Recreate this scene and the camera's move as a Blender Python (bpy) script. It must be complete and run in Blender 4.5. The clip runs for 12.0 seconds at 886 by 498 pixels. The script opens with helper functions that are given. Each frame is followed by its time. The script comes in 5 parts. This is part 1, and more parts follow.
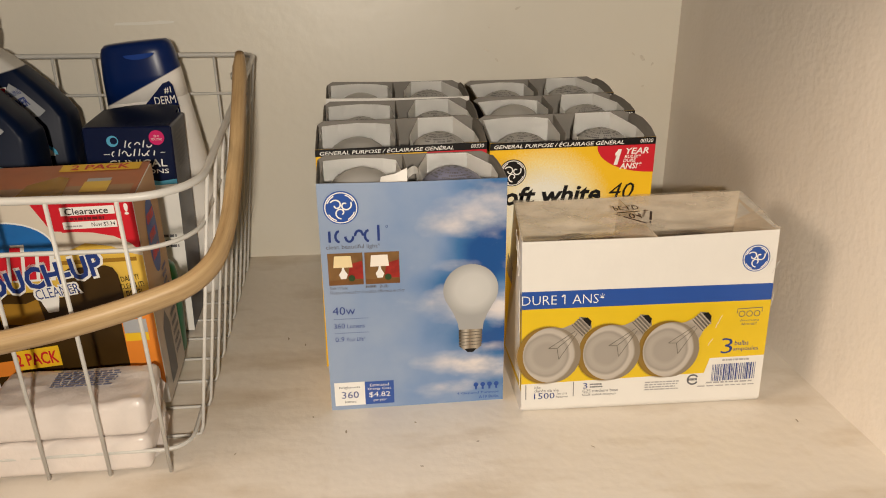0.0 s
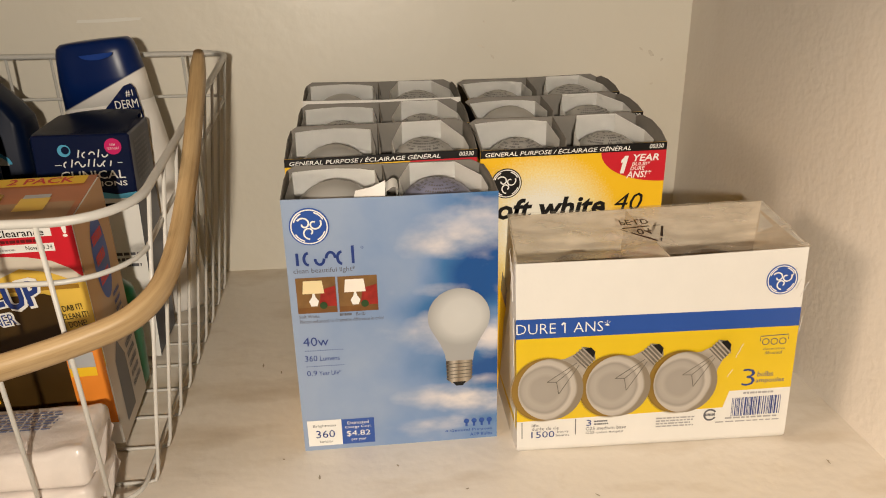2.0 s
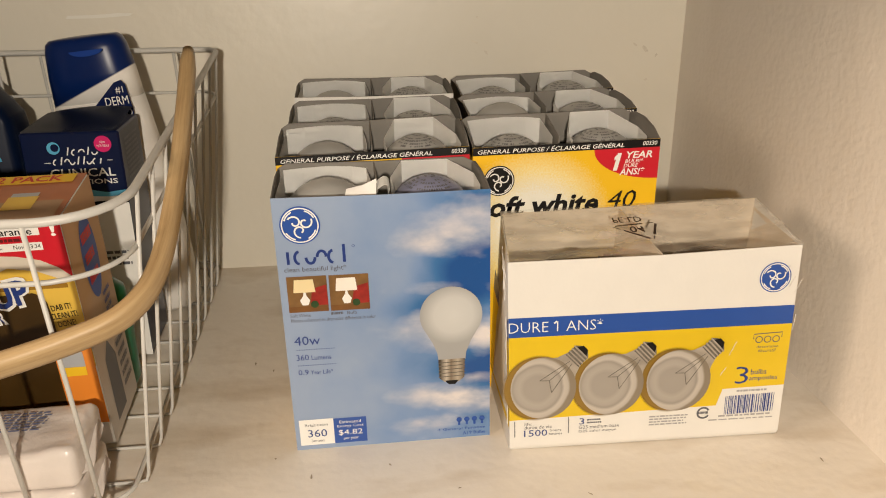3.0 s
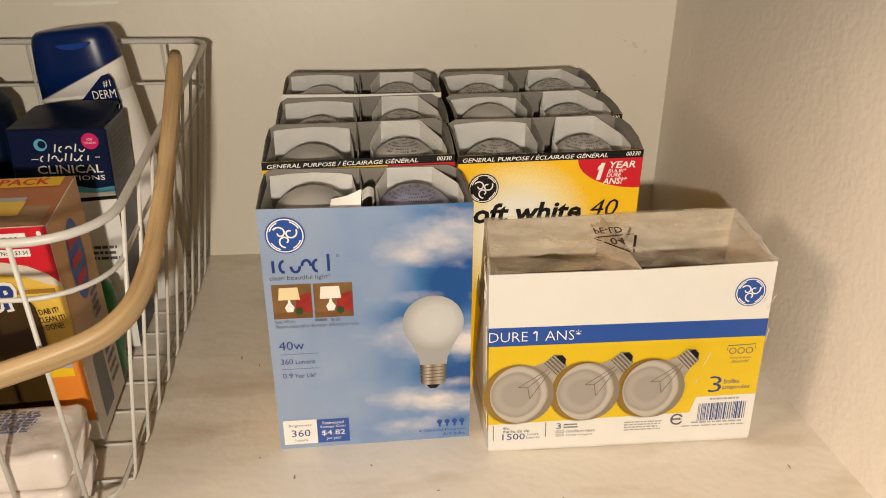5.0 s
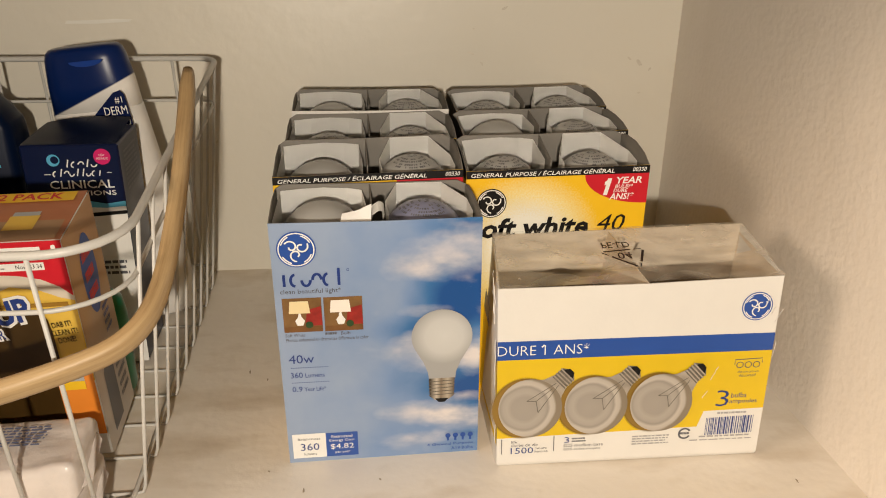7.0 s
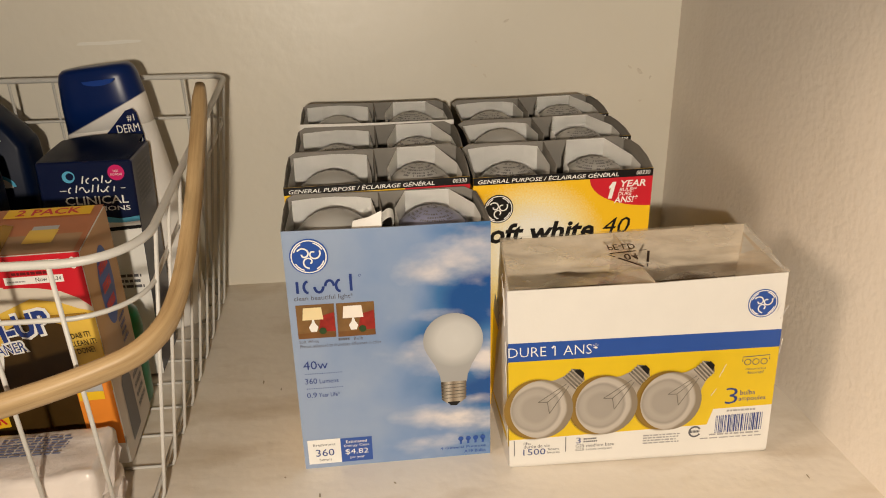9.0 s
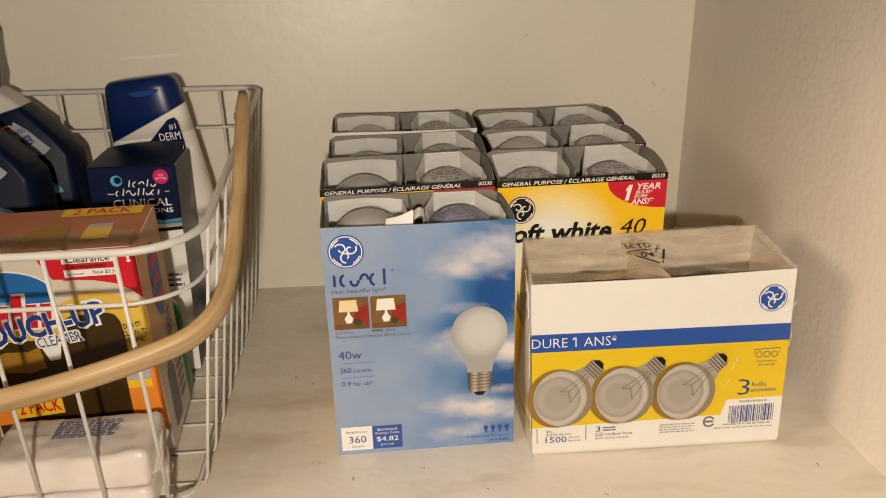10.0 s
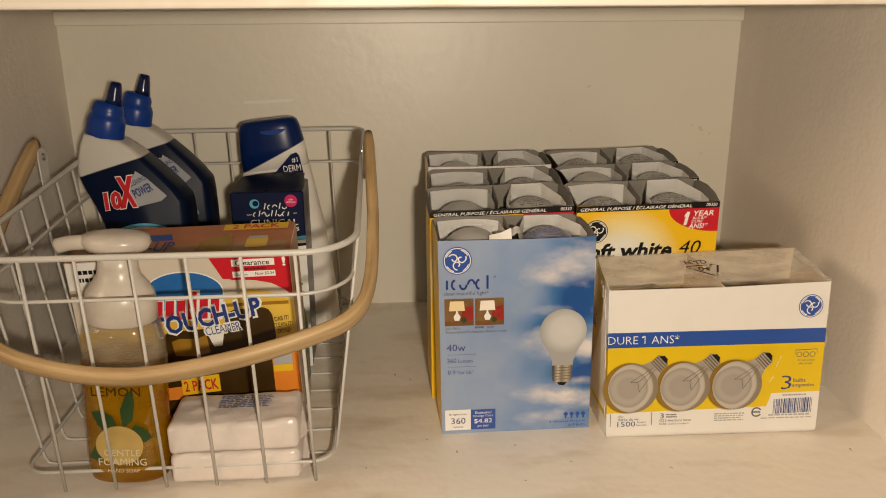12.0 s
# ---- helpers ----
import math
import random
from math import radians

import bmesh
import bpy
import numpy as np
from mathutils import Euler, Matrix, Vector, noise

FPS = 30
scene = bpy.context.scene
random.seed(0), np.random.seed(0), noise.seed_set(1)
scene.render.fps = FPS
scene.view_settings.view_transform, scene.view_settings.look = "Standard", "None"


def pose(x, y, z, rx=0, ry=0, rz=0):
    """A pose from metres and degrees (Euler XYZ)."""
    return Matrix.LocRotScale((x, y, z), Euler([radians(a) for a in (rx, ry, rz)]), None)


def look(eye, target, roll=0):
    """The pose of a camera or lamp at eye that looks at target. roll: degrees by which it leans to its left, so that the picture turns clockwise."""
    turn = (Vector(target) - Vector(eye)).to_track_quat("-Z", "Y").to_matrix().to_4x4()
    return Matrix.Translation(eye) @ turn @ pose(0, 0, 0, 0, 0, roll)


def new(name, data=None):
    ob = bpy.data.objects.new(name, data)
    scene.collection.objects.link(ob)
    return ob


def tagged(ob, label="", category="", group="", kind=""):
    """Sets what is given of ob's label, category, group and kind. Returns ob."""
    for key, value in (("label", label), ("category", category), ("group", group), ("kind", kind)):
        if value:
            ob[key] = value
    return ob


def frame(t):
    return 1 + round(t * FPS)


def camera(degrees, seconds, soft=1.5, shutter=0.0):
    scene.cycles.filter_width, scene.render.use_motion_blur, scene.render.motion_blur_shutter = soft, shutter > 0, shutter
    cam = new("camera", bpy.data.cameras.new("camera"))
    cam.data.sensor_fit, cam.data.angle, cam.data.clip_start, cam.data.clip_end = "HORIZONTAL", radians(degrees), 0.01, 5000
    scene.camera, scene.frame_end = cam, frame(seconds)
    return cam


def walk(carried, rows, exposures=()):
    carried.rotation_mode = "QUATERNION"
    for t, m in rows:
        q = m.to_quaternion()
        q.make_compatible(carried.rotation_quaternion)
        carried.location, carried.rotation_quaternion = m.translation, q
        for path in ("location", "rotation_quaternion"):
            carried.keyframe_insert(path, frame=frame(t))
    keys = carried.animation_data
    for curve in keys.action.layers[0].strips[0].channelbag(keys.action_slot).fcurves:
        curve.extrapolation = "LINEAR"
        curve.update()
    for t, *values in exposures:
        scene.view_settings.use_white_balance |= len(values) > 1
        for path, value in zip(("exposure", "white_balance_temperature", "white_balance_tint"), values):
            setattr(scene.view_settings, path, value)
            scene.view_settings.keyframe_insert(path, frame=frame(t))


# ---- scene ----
cam = camera(58.7, 12.0, soft=1.0)
PATH = [
    (0, (-0.055, 0.028, 0.295), (0.164, 1.885, -0.413), 0.2),
    (0.5, (-0.052, 0.033, 0.296), (0.159, 1.9, -0.389), -0.1),
    (1, (-0.041, 0.061, 0.292), (0.16, 1.928, -0.397), -0.3),
    (1.5, (-0.034, 0.083, 0.285), (0.162, 1.946, -0.417), -0.3),
    (2, (-0.034, 0.086, 0.288), (0.164, 1.943, -0.428), -0.4),
    (2.5, (-0.033, 0.088, 0.29), (0.165, 1.94, -0.438), -0.4),
    (3, (-0.031, 0.089, 0.289), (0.175, 1.94, -0.44), -0.4),
    (5, (-0.026, 0.092, 0.317), (0.198, 1.904, -0.499), 0.9),
    (5.5, (-0.025, 0.094, 0.327), (0.198, 1.888, -0.528), 1.1),
    (6, (-0.031, 0.09, 0.325), (0.202, 1.889, -0.519), 1.6),
    (6.5, (-0.031, 0.086, 0.319), (0.196, 1.903, -0.485), 1.5),
    (7, (-0.031, 0.088, 0.317), (0.191, 1.918, -0.459), 0.9),
    (9, (-0.035, 0.077, 0.313), (0.177, 1.926, -0.42), -0.5),
    (9.5, (-0.04, 0.061, 0.313), (0.163, 1.92, -0.398), -0.8),
    (10, (-0.049, 0.045, 0.311), (0.137, 1.915, -0.376), -0.7),
    (10.5, (-0.065, 0.03, 0.31), (0.104, 1.906, -0.362), -0.3),
    (11, (-0.084, 0.008, 0.316), (0.058, 1.892, -0.341), -0.5),
    (11.5, (-0.099, -0.026, 0.323), (0.02, 1.869, -0.307), -0.5),
    (12, (-0.111, -0.059, 0.325), (0.016, 1.851, -0.257), -0.4),
]
EXPOSURES = [(0.0, -0.19, 6350, 10), (2.5, -0.08, 6500, 10), (6.0, -0.07, 6500, 10), (9.5, -0.17, 6600, 10), (11.0, -0.23, 6750, 10), (11.5, -0.36, 6900, 10), (12.0, -0.40, 7000, 11)]
walk(cam, [(t, look(eye, target, roll)) for t, eye, target, roll in PATH], EXPOSURES)

# ---- light ----
world = bpy.data.worlds.new("world")
scene.world = world
world.use_nodes = True
world.node_tree.nodes["Background"].inputs[0].default_value = (1.0, 0.86, 0.68, 1)
world.node_tree.nodes["Background"].inputs[1].default_value = 0.03

# two warm lamps of the room, off to one side in front of the cupboard
for place, watts in (((-1.40, 0.00, 0.745), 7.5), ((-1.45, -0.35, 0.765), 6.8)):
    room = bpy.data.lights.new("room_lamp", "AREA")
    room.shape, room.size, room.energy, room.color = "DISK", 0.50, watts, (1.0, 0.77, 0.56)
    room_lamp = new("room_lamp", room)
    room_lamp.matrix_world = look(place, (0.10, 0.55, 0.05))

# the small torch beside the lens
torch = bpy.data.lights.new("torch", "SPOT")
torch.energy, torch.color, torch.shadow_soft_size = 20.6, (1.0, 0.88, 0.72), 0.012
torch.spot_size, torch.spot_blend = radians(132), 1.0
torch_lamp = new("torch", torch)
torch_lamp.matrix_world = look((-0.056, -0.170, 0.330), (0.10, 0.65, 0.12))


# ---- materials ----
def mat(name, color, rough=0.5, metal=0.0, var=0.06, scale=60.0, bump=0.0, bscale=300.0, coat=0.0, spec=0.5):
    """A surface with two scales of colour variation and a fine relief."""
    m = bpy.data.materials.new(name)
    m.use_nodes = True
    nt = m.node_tree
    b = nt.nodes["Principled BSDF"]
    b.inputs["Roughness"].default_value, b.inputs["Metallic"].default_value = rough, metal
    b.inputs["Coat Weight"].default_value, b.inputs["Specular IOR Level"].default_value = coat, spec
    tc = nt.nodes.new("ShaderNodeTexCoord")
    n1, n2 = nt.nodes.new("ShaderNodeTexNoise"), nt.nodes.new("ShaderNodeTexNoise")
    n1.inputs["Scale"].default_value, n1.inputs["Detail"].default_value = scale, 6
    n2.inputs["Scale"].default_value, n2.inputs["Detail"].default_value = scale * 0.17, 3
    add = nt.nodes.new("ShaderNodeMath")
    add.operation = "ADD"
    rng = nt.nodes.new("ShaderNodeMapRange")
    rng.inputs[1].default_value, rng.inputs[2].default_value = 0.6, 1.4
    rng.inputs[3].default_value, rng.inputs[4].default_value = 1 - var, 1 + var
    mul = nt.nodes.new("ShaderNodeVectorMath")
    mul.operation = "SCALE"
    mul.inputs[0].default_value = color[:3]
    for n in (n1, n2):
        nt.links.new(tc.outputs["Object"], n.inputs["Vector"])
    nt.links.new(n1.outputs[0], add.inputs[0]), nt.links.new(n2.outputs[0], add.inputs[1])
    nt.links.new(add.outputs[0], rng.inputs[0]), nt.links.new(rng.outputs[0], mul.inputs["Scale"])
    nt.links.new(mul.outputs[0], b.inputs["Base Color"])
    if bump:
        n3, bp = nt.nodes.new("ShaderNodeTexNoise"), nt.nodes.new("ShaderNodeBump")
        n3.inputs["Scale"].default_value, n3.inputs["Detail"].default_value = bscale, 4
        bp.inputs["Strength"].default_value, bp.inputs["Distance"].default_value = bump, 0.002
        nt.links.new(tc.outputs["Object"], n3.inputs["Vector"])
        nt.links.new(n3.outputs[0], bp.inputs["Height"]), nt.links.new(bp.outputs[0], b.inputs["Normal"])
    return m


def ramp_between(nt, fac, stops):
    r = nt.nodes.new("ShaderNodeValToRGB")
    while len(r.color_ramp.elements) < len(stops):
        r.color_ramp.elements.new(0.5)
    for e, (p, c) in zip(r.color_ramp.elements, stops):
        e.position, e.color = p, (*c, 1)
    nt.links.new(fac, r.inputs[0])
    return r.outputs[0]


def math_node(nt, op, a, b=None, clamp=False):
    n = nt.nodes.new("ShaderNodeMath")
    n.operation, n.use_clamp = op, clamp
    for i, v in enumerate((a, b)):
        if v is None:
            continue
        if isinstance(v, (int, float)):
            n.inputs[i].default_value = v
        else:
            nt.links.new(v, n.inputs[i])
    return n.outputs[0]


def mix_node(nt, fac, a, b):
    n = nt.nodes.new("ShaderNodeMix")
    n.data_type = "RGBA"
    nt.links.new(fac, n.inputs[0])
    for i, v in ((6, a), (7, b)):
        if isinstance(v, tuple):
            n.inputs[i].default_value = (*v, 1)
        else:
            nt.links.new(v, n.inputs[i])
    return n.outputs[2]


def coords(nt):
    tc, sep = nt.nodes.new("ShaderNodeTexCoord"), nt.nodes.new("ShaderNodeSeparateXYZ")
    nt.links.new(tc.outputs["Object"], sep.inputs[0])
    return tc.outputs["Object"], sep.outputs[0], sep.outputs[1], sep.outputs[2]


def noise_node(nt, vec, scale, detail=4, squash=None):
    n = nt.nodes.new("ShaderNodeTexNoise")
    n.inputs["Scale"].default_value, n.inputs["Detail"].default_value = scale, detail
    if squash:
        mp = nt.nodes.new("ShaderNodeMapping")
        mp.inputs["Scale"].default_value = squash
        nt.links.new(vec, mp.inputs[0])
        vec = mp.outputs[0]
    nt.links.new(vec, n.inputs["Vector"])
    return n.outputs[0]


def shell_mat(name, rough=0.4):
    m = bpy.data.materials.new(name)
    m.use_nodes = True
    b = m.node_tree.nodes["Principled BSDF"]
    b.inputs["Roughness"].default_value = rough
    return m, m.node_tree, b


# painted plaster with brush marks, smudges and pits
def paint_mat(name, color, stain, amount, rough=0.42, bump=0.25, bscale=120.0):
    m, nt, b = shell_mat(name, rough)
    v, x, y, z = coords(nt)
    big = noise_node(nt, v, 5.0, 5)
    fine = noise_node(nt, v, 46.0, 8)
    smear = noise_node(nt, v, 9.0, 6, (1.0, 2.6, 1.0))
    f = math_node(nt, "MULTIPLY", math_node(nt, "SUBTRACT", smear, 0.52, True), amount * 6)
    f = math_node(nt, "ADD", f, math_node(nt, "MULTIPLY", math_node(nt, "SUBTRACT", fine, 0.60, True), amount * 2.5), True)
    f2 = math_node(nt, "MULTIPLY", big, 0.25)
    c1 = mix_node(nt, f2, color, tuple(c * 0.9 for c in color))
    nt.links.new(mix_node(nt, f, c1, stain), b.inputs["Base Color"])
    bp = nt.nodes.new("ShaderNodeBump")
    bp.inputs["Strength"].default_value, bp.inputs["Distance"].default_value = bump, 0.0016
    h = math_node(nt, "ADD", noise_node(nt, v, bscale, 4), math_node(nt, "MULTIPLY", noise_node(nt, v, bscale * 0.25, 3), 1.2))
    nt.links.new(h, bp.inputs["Height"]), nt.links.new(bp.outputs[0], b.inputs["Normal"])
    return m


M_WALL = paint_mat("wall_paint", (0.74, 0.70, 0.61), (0.55, 0.49, 0.38), 0.10, 0.38, 0.22, 70)
# paler than the wall: the streak's brightness is put into this colour
M_STREAK = mat("paint_bead", (0.86, 0.84, 0.78), 0.15, coat=0.5, var=0.02)
M_SIDE = paint_mat("side_paint", (0.76, 0.70, 0.63), (0.60, 0.52, 0.42), 0.10, 0.55, 0.28, 210)
M_SHELF = paint_mat("shelf_paint", (0.78, 0.72, 0.64), (0.50, 0.40, 0.28), 0.55, 0.40, 0.25, 90)
M_ROOM = mat("room_paint", (0.62, 0.56, 0.48), 0.7, bump=0.1)
M_WIRE = mat("enamel_wire", (0.54, 0.53, 0.50), 0.35, bump=0.15, bscale=900, var=0.05)
M_STEEL = mat("steel", (0.45, 0.44, 0.42), 0.3, 0.9)
M_WHITE = mat("white_card", (0.71, 0.69, 0.65), 0.55, var=0.03, bump=0.05)
M_INNER = mat("inner_card", (0.96, 0.955, 0.93), 0.6, var=0.05, bump=0.08, bscale=180)
M_GREY = mat("grey_card", (0.185, 0.171, 0.152), 0.8, var=0.06, bump=0.08)
M_BLACK = mat("black_ink", (0.008, 0.007, 0.007), 0.4, var=0.1, spec=0.25)
M_RED = mat("red_ink", (0.55, 0.012, 0.025), 0.35)
M_NAVYINK = mat("navy_ink", (0.015, 0.04, 0.20), 0.35)
M_LOGO = mat("logo_blue", (0.02, 0.075, 0.33), 0.35)
M_YELLOW = mat("yellow_ink", (0.80, 0.50, 0.02), 0.35)
M_LEMONYELLOW = mat("lemon_yellow_ink", (0.68, 0.47, 0.012), 0.35, var=0.05)
M_PAPER = mat("white_ink", (0.80, 0.79, 0.76), 0.4)
M_GREYINK = mat("grey_ink", (0.10, 0.10, 0.115), 0.4)
M_ORANGE = mat("orange_ink", (0.75, 0.24, 0.03), 0.4)
M_PINK = mat("pink_ink", (0.62, 0.01, 0.14), 0.35)
M_FINEINK = mat("fine_grey_ink", (0.34, 0.33, 0.33), 0.4)
M_DARKRED = mat("dark_red_ink", (0.12, 0.008, 0.010), 0.4)
M_SOAPBLUE = mat("soft_blue_ink", (0.16, 0.19, 0.32), 0.4)
M_SOAPINK = mat("pale_soap_ink", (0.56, 0.52, 0.40), 0.4)
M_SILVER = mat("silver_ink", (0.44, 0.46, 0.49), 0.3, 0.2)
M_SKYBLUE = mat("light_blue_ink", (0.10, 0.42, 0.65), 0.35)
M_AMBER = mat("amber_print", (0.045, 0.024, 0.006), 0.3, var=0.5, scale=35, spec=0.3)
M_AMBER2 = mat("amber_light_print", (0.28, 0.15, 0.02), 0.25, var=0.4, scale=35)
M_BULB = mat("frosted_bulb", (0.36, 0.355, 0.34), 0.3, var=0.02)
M_BULBBLUE = mat("blue_bulb", (0.22, 0.23, 0.34), 0.3, var=0.02)
M_NAVY = mat("navy_plastic", (0.003, 0.010, 0.060), 0.25, coat=0.2, spec=0.35)
M_CAPBLUE = mat("blue_cap", (0.004, 0.04, 0.25), 0.32, spec=0.35)
M_GREEN = mat("green_plastic", (0.01, 0.16, 0.08), 0.3)
M_LEAF = mat("leaf_print", (0.02, 0.055, 0.015), 0.4, var=0.3)
M_LEMON = mat("lemon_print", (0.44, 0.31, 0.10), 0.4, var=0.15)
M_SOAPWRAP = mat("soap_wrap", (0.66, 0.60, 0.56), 0.28, var=0.08, bump=0.5, bscale=85, coat=0.3)


def wood_mat():
    """Grain that runs along the piece: the UV map's first axis is its length in metres."""
    m, nt, b = shell_mat("bent_beech", 0.48)
    uv = nt.nodes.new("ShaderNodeTexCoord").outputs["UV"]
    g = noise_node(nt, uv, 1.0, 6, (16.0, 420.0, 1.0))
    fleckn = noise_node(nt, uv, 1.0, 3, (160.0, 2600.0, 1.0))
    big = noise_node(nt, uv, 1.0, 4, (14.0, 60.0, 1.0))
    f = math_node(nt, "ADD", math_node(nt, "MULTIPLY", g, 0.44), math_node(nt, "MULTIPLY", big, 0.46))
    f = math_node(nt, "ADD", f, math_node(nt, "MULTIPLY", fleckn, 0.15))
    nt.links.new(ramp_between(nt, f, ((0.34, (0.25, 0.155, 0.070)), (0.52, (0.42, 0.285, 0.140)), (0.70, (0.54, 0.390, 0.215)))), b.inputs["Base Color"])
    bp = nt.nodes.new("ShaderNodeBump")
    bp.inputs["Strength"].default_value, bp.inputs["Distance"].default_value = 0.2, 0.0006
    nt.links.new(g, bp.inputs["Height"]), nt.links.new(bp.outputs[0], b.inputs["Normal"])
    return m


M_WOOD = wood_mat()


def sky_print():
    """Printed sky: pale blue at one side, deep blue with cumulus at the other. Local x 0..0.12, z 0..0.165."""
    m, nt, b = shell_mat("sky_print", 0.38)
    v, x, y, z = coords(nt)
    u = math_node(nt, "DIVIDE", x, 0.119)
    w = math_node(nt, "SUBTRACT", 1.0, math_node(nt, "DIVIDE", z, 0.162))
    warp = math_node(nt, "SUBTRACT", noise_node(nt, v, 28.0, 5), 0.5)

    def blob(cu, cv, ru, rv, gain):
        du = math_node(nt, "DIVIDE", math_node(nt, "SUBTRACT", u, cu), ru)
        dv = math_node(nt, "DIVIDE", math_node(nt, "SUBTRACT", w, cv), rv)
        d = math_node(nt, "SQRT", math_node(nt, "ADD", math_node(nt, "MULTIPLY", du, du), math_node(nt, "MULTIPLY", dv, dv)))
        return math_node(nt, "MULTIPLY", math_node(nt, "SUBTRACT", 1.0, d, True), gain)

    deep = blob(1.0, 0.29, 0.42, 0.16, 1.2)
    for q in ((0.72, 0.44, 0.30, 0.10, 0.55), (0.98, 0.70, 0.35, 0.12, 0.8), (0.62, 0.66, 0.30, 0.12, 0.35), (0.92, 0.02, 0.30, 0.07, 0.5)):
        deep = math_node(nt, "ADD", deep, blob(*q))
    base = math_node(nt, "ADD", math_node(nt, "MULTIPLY", u, 0.50), math_node(nt, "ADD", deep, math_node(nt, "MULTIPLY", warp, 0.65)))
    blue = ramp_between(nt, base, ((0.05, (0.265, 0.34, 0.485)), (0.40, (0.17, 0.265, 0.46)), (0.75, (0.04, 0.145, 0.35)), (1.0, (0.008, 0.07, 0.26))))
    cloud = None
    for q in ((0.82, 0.15, 0.34, 0.11, 1.1), (0.66, 0.19, 0.22, 0.06, 0.6), (0.95, 0.06, 0.25, 0.05, 0.5), (0.72, 0.36, 0.18, 0.035, 0.8), (0.72, 0.53, 0.24, 0.12, 1.1),
              (0.97, 0.55, 0.18, 0.09, 1.0), (0.70, 0.80, 0.28, 0.075, 1.1), (0.93, 0.83, 0.22, 0.07, 1.1), (0.92, 0.735, 0.14, 0.04, 0.8), (0.62, 0.92, 0.3, 0.04, 0.5)):
        b1 = blob(*q)
        cloud = b1 if cloud is None else math_node(nt, "ADD", cloud, b1)
    puff = noise_node(nt, v, 60.0, 9, (0.8, 1.0, 1.4))
    puff2 = noise_node(nt, v, 24.0, 6, (0.8, 1.0, 1.4))
    ragged = math_node(nt, "ADD", math_node(nt, "MULTIPLY", math_node(nt, "SUBTRACT", puff, 0.5), 1.0), math_node(nt, "MULTIPLY", math_node(nt, "SUBTRACT", puff2, 0.5), 1.5))
    p = math_node(nt, "ADD", math_node(nt, "MULTIPLY", cloud, 0.9), math_node(nt, "MULTIPLY", ragged, math_node(nt, "ADD", math_node(nt, "MULTIPLY", u, 0.8, True), 0.15)))
    cl = nt.nodes.new("ShaderNodeMapRange")
    cl.inputs[1].default_value, cl.inputs[2].default_value = 0.12, 1.0
    nt.links.new(p, cl.inputs[0])
    cloudcol = ramp_between(nt, puff, ((0.35, (0.37, 0.40, 0.49)), (0.62, (0.66, 0.62, 0.62))))
    nt.links.new(mix_node(nt, cl.outputs[0], blue, cloudcol), b.inputs["Base Color"])
    return m


def glow_print():
    """Yellow print that fades to a speckled white burst round a printed lamp."""
    m, nt, b = shell_mat("yellow_burst_print", 0.35)
    v, x, y, z = coords(nt)
    dx = math_node(nt, "MULTIPLY", math_node(nt, "SUBTRACT", x, 0.040), 1.0)
    dz = math_node(nt, "SUBTRACT", z, 0.118)
    d = math_node(nt, "SQRT", math_node(nt, "ADD", math_node(nt, "MULTIPLY", dx, dx), math_node(nt, "MULTIPLY", dz, dz)))
    d = math_node(nt, "ADD", d, math_node(nt, "MULTIPLY", math_node(nt, "SUBTRACT", noise_node(nt, v, 900.0, 2), 0.5), 0.02))
    nt.links.new(ramp_between(nt, math_node(nt, "DIVIDE", d, 0.06), ((0.35, (0.82, 0.80, 0.70)), (0.60, (0.80, 0.66, 0.30)), (0.85, (0.80, 0.48, 0.012)))), b.inputs["Base Color"])
    return m


def bulb_print(name, edge, mid, ring=False):
    """Printed lamp glass: shaded towards its rim. Local origin at the globe's centre, radius about 0.018."""
    m, nt, b = shell_mat(name, 0.35)
    v, x, y, z = coords(nt)
    d = math_node(nt, "SQRT", math_node(nt, "ADD", math_node(nt, "MULTIPLY", x, x), math_node(nt, "MULTIPLY", z, z)))
    f = math_node(nt, "DIVIDE", d, 0.019)
    if ring:
        f = math_node(nt, "ADD", f, math_node(nt, "MULTIPLY", math_node(nt, "SUBTRACT", noise_node(nt, v, 55.0, 3), 0.5), 0.16))
        stops = ((0.0, tuple(c * 0.95 for c in mid)), (0.40, tuple(c * 0.92 for c in mid)), (0.54, tuple(c * 1.08 for c in mid)), (0.66, tuple(c * 1.02 for c in mid)), (0.74, tuple(c * 0.84 for c in mid)), (0.82, tuple(c * 1.36 for c in mid)), (0.93, tuple(c * 1.25 for c in mid)), (1.0, edge))
    else:
        stops = ((0.0, mid), (0.6, tuple(0.93 * c for c in mid)), (1.0, edge))
    nt.links.new(ramp_between(nt, f, stops), b.inputs["Base Color"])
    return m


M_SKY, M_GLOW = sky_print(), glow_print()
M_LAMPPRINT = bulb_print("lamp_print", (0.34, 0.34, 0.335), (0.56, 0.56, 0.545))
M_GLOBEPRINT = bulb_print("globe_print", (0.22, 0.18, 0.13), (0.34, 0.308, 0.27), True)
M_SCREWPRINT = mat("screw_print", (0.12, 0.105, 0.085), 0.35, var=0.6, scale=240)
M_GLASSPRINT = mat("glass_print", (0.34, 0.30, 0.25), 0.35, var=0.3, scale=150)


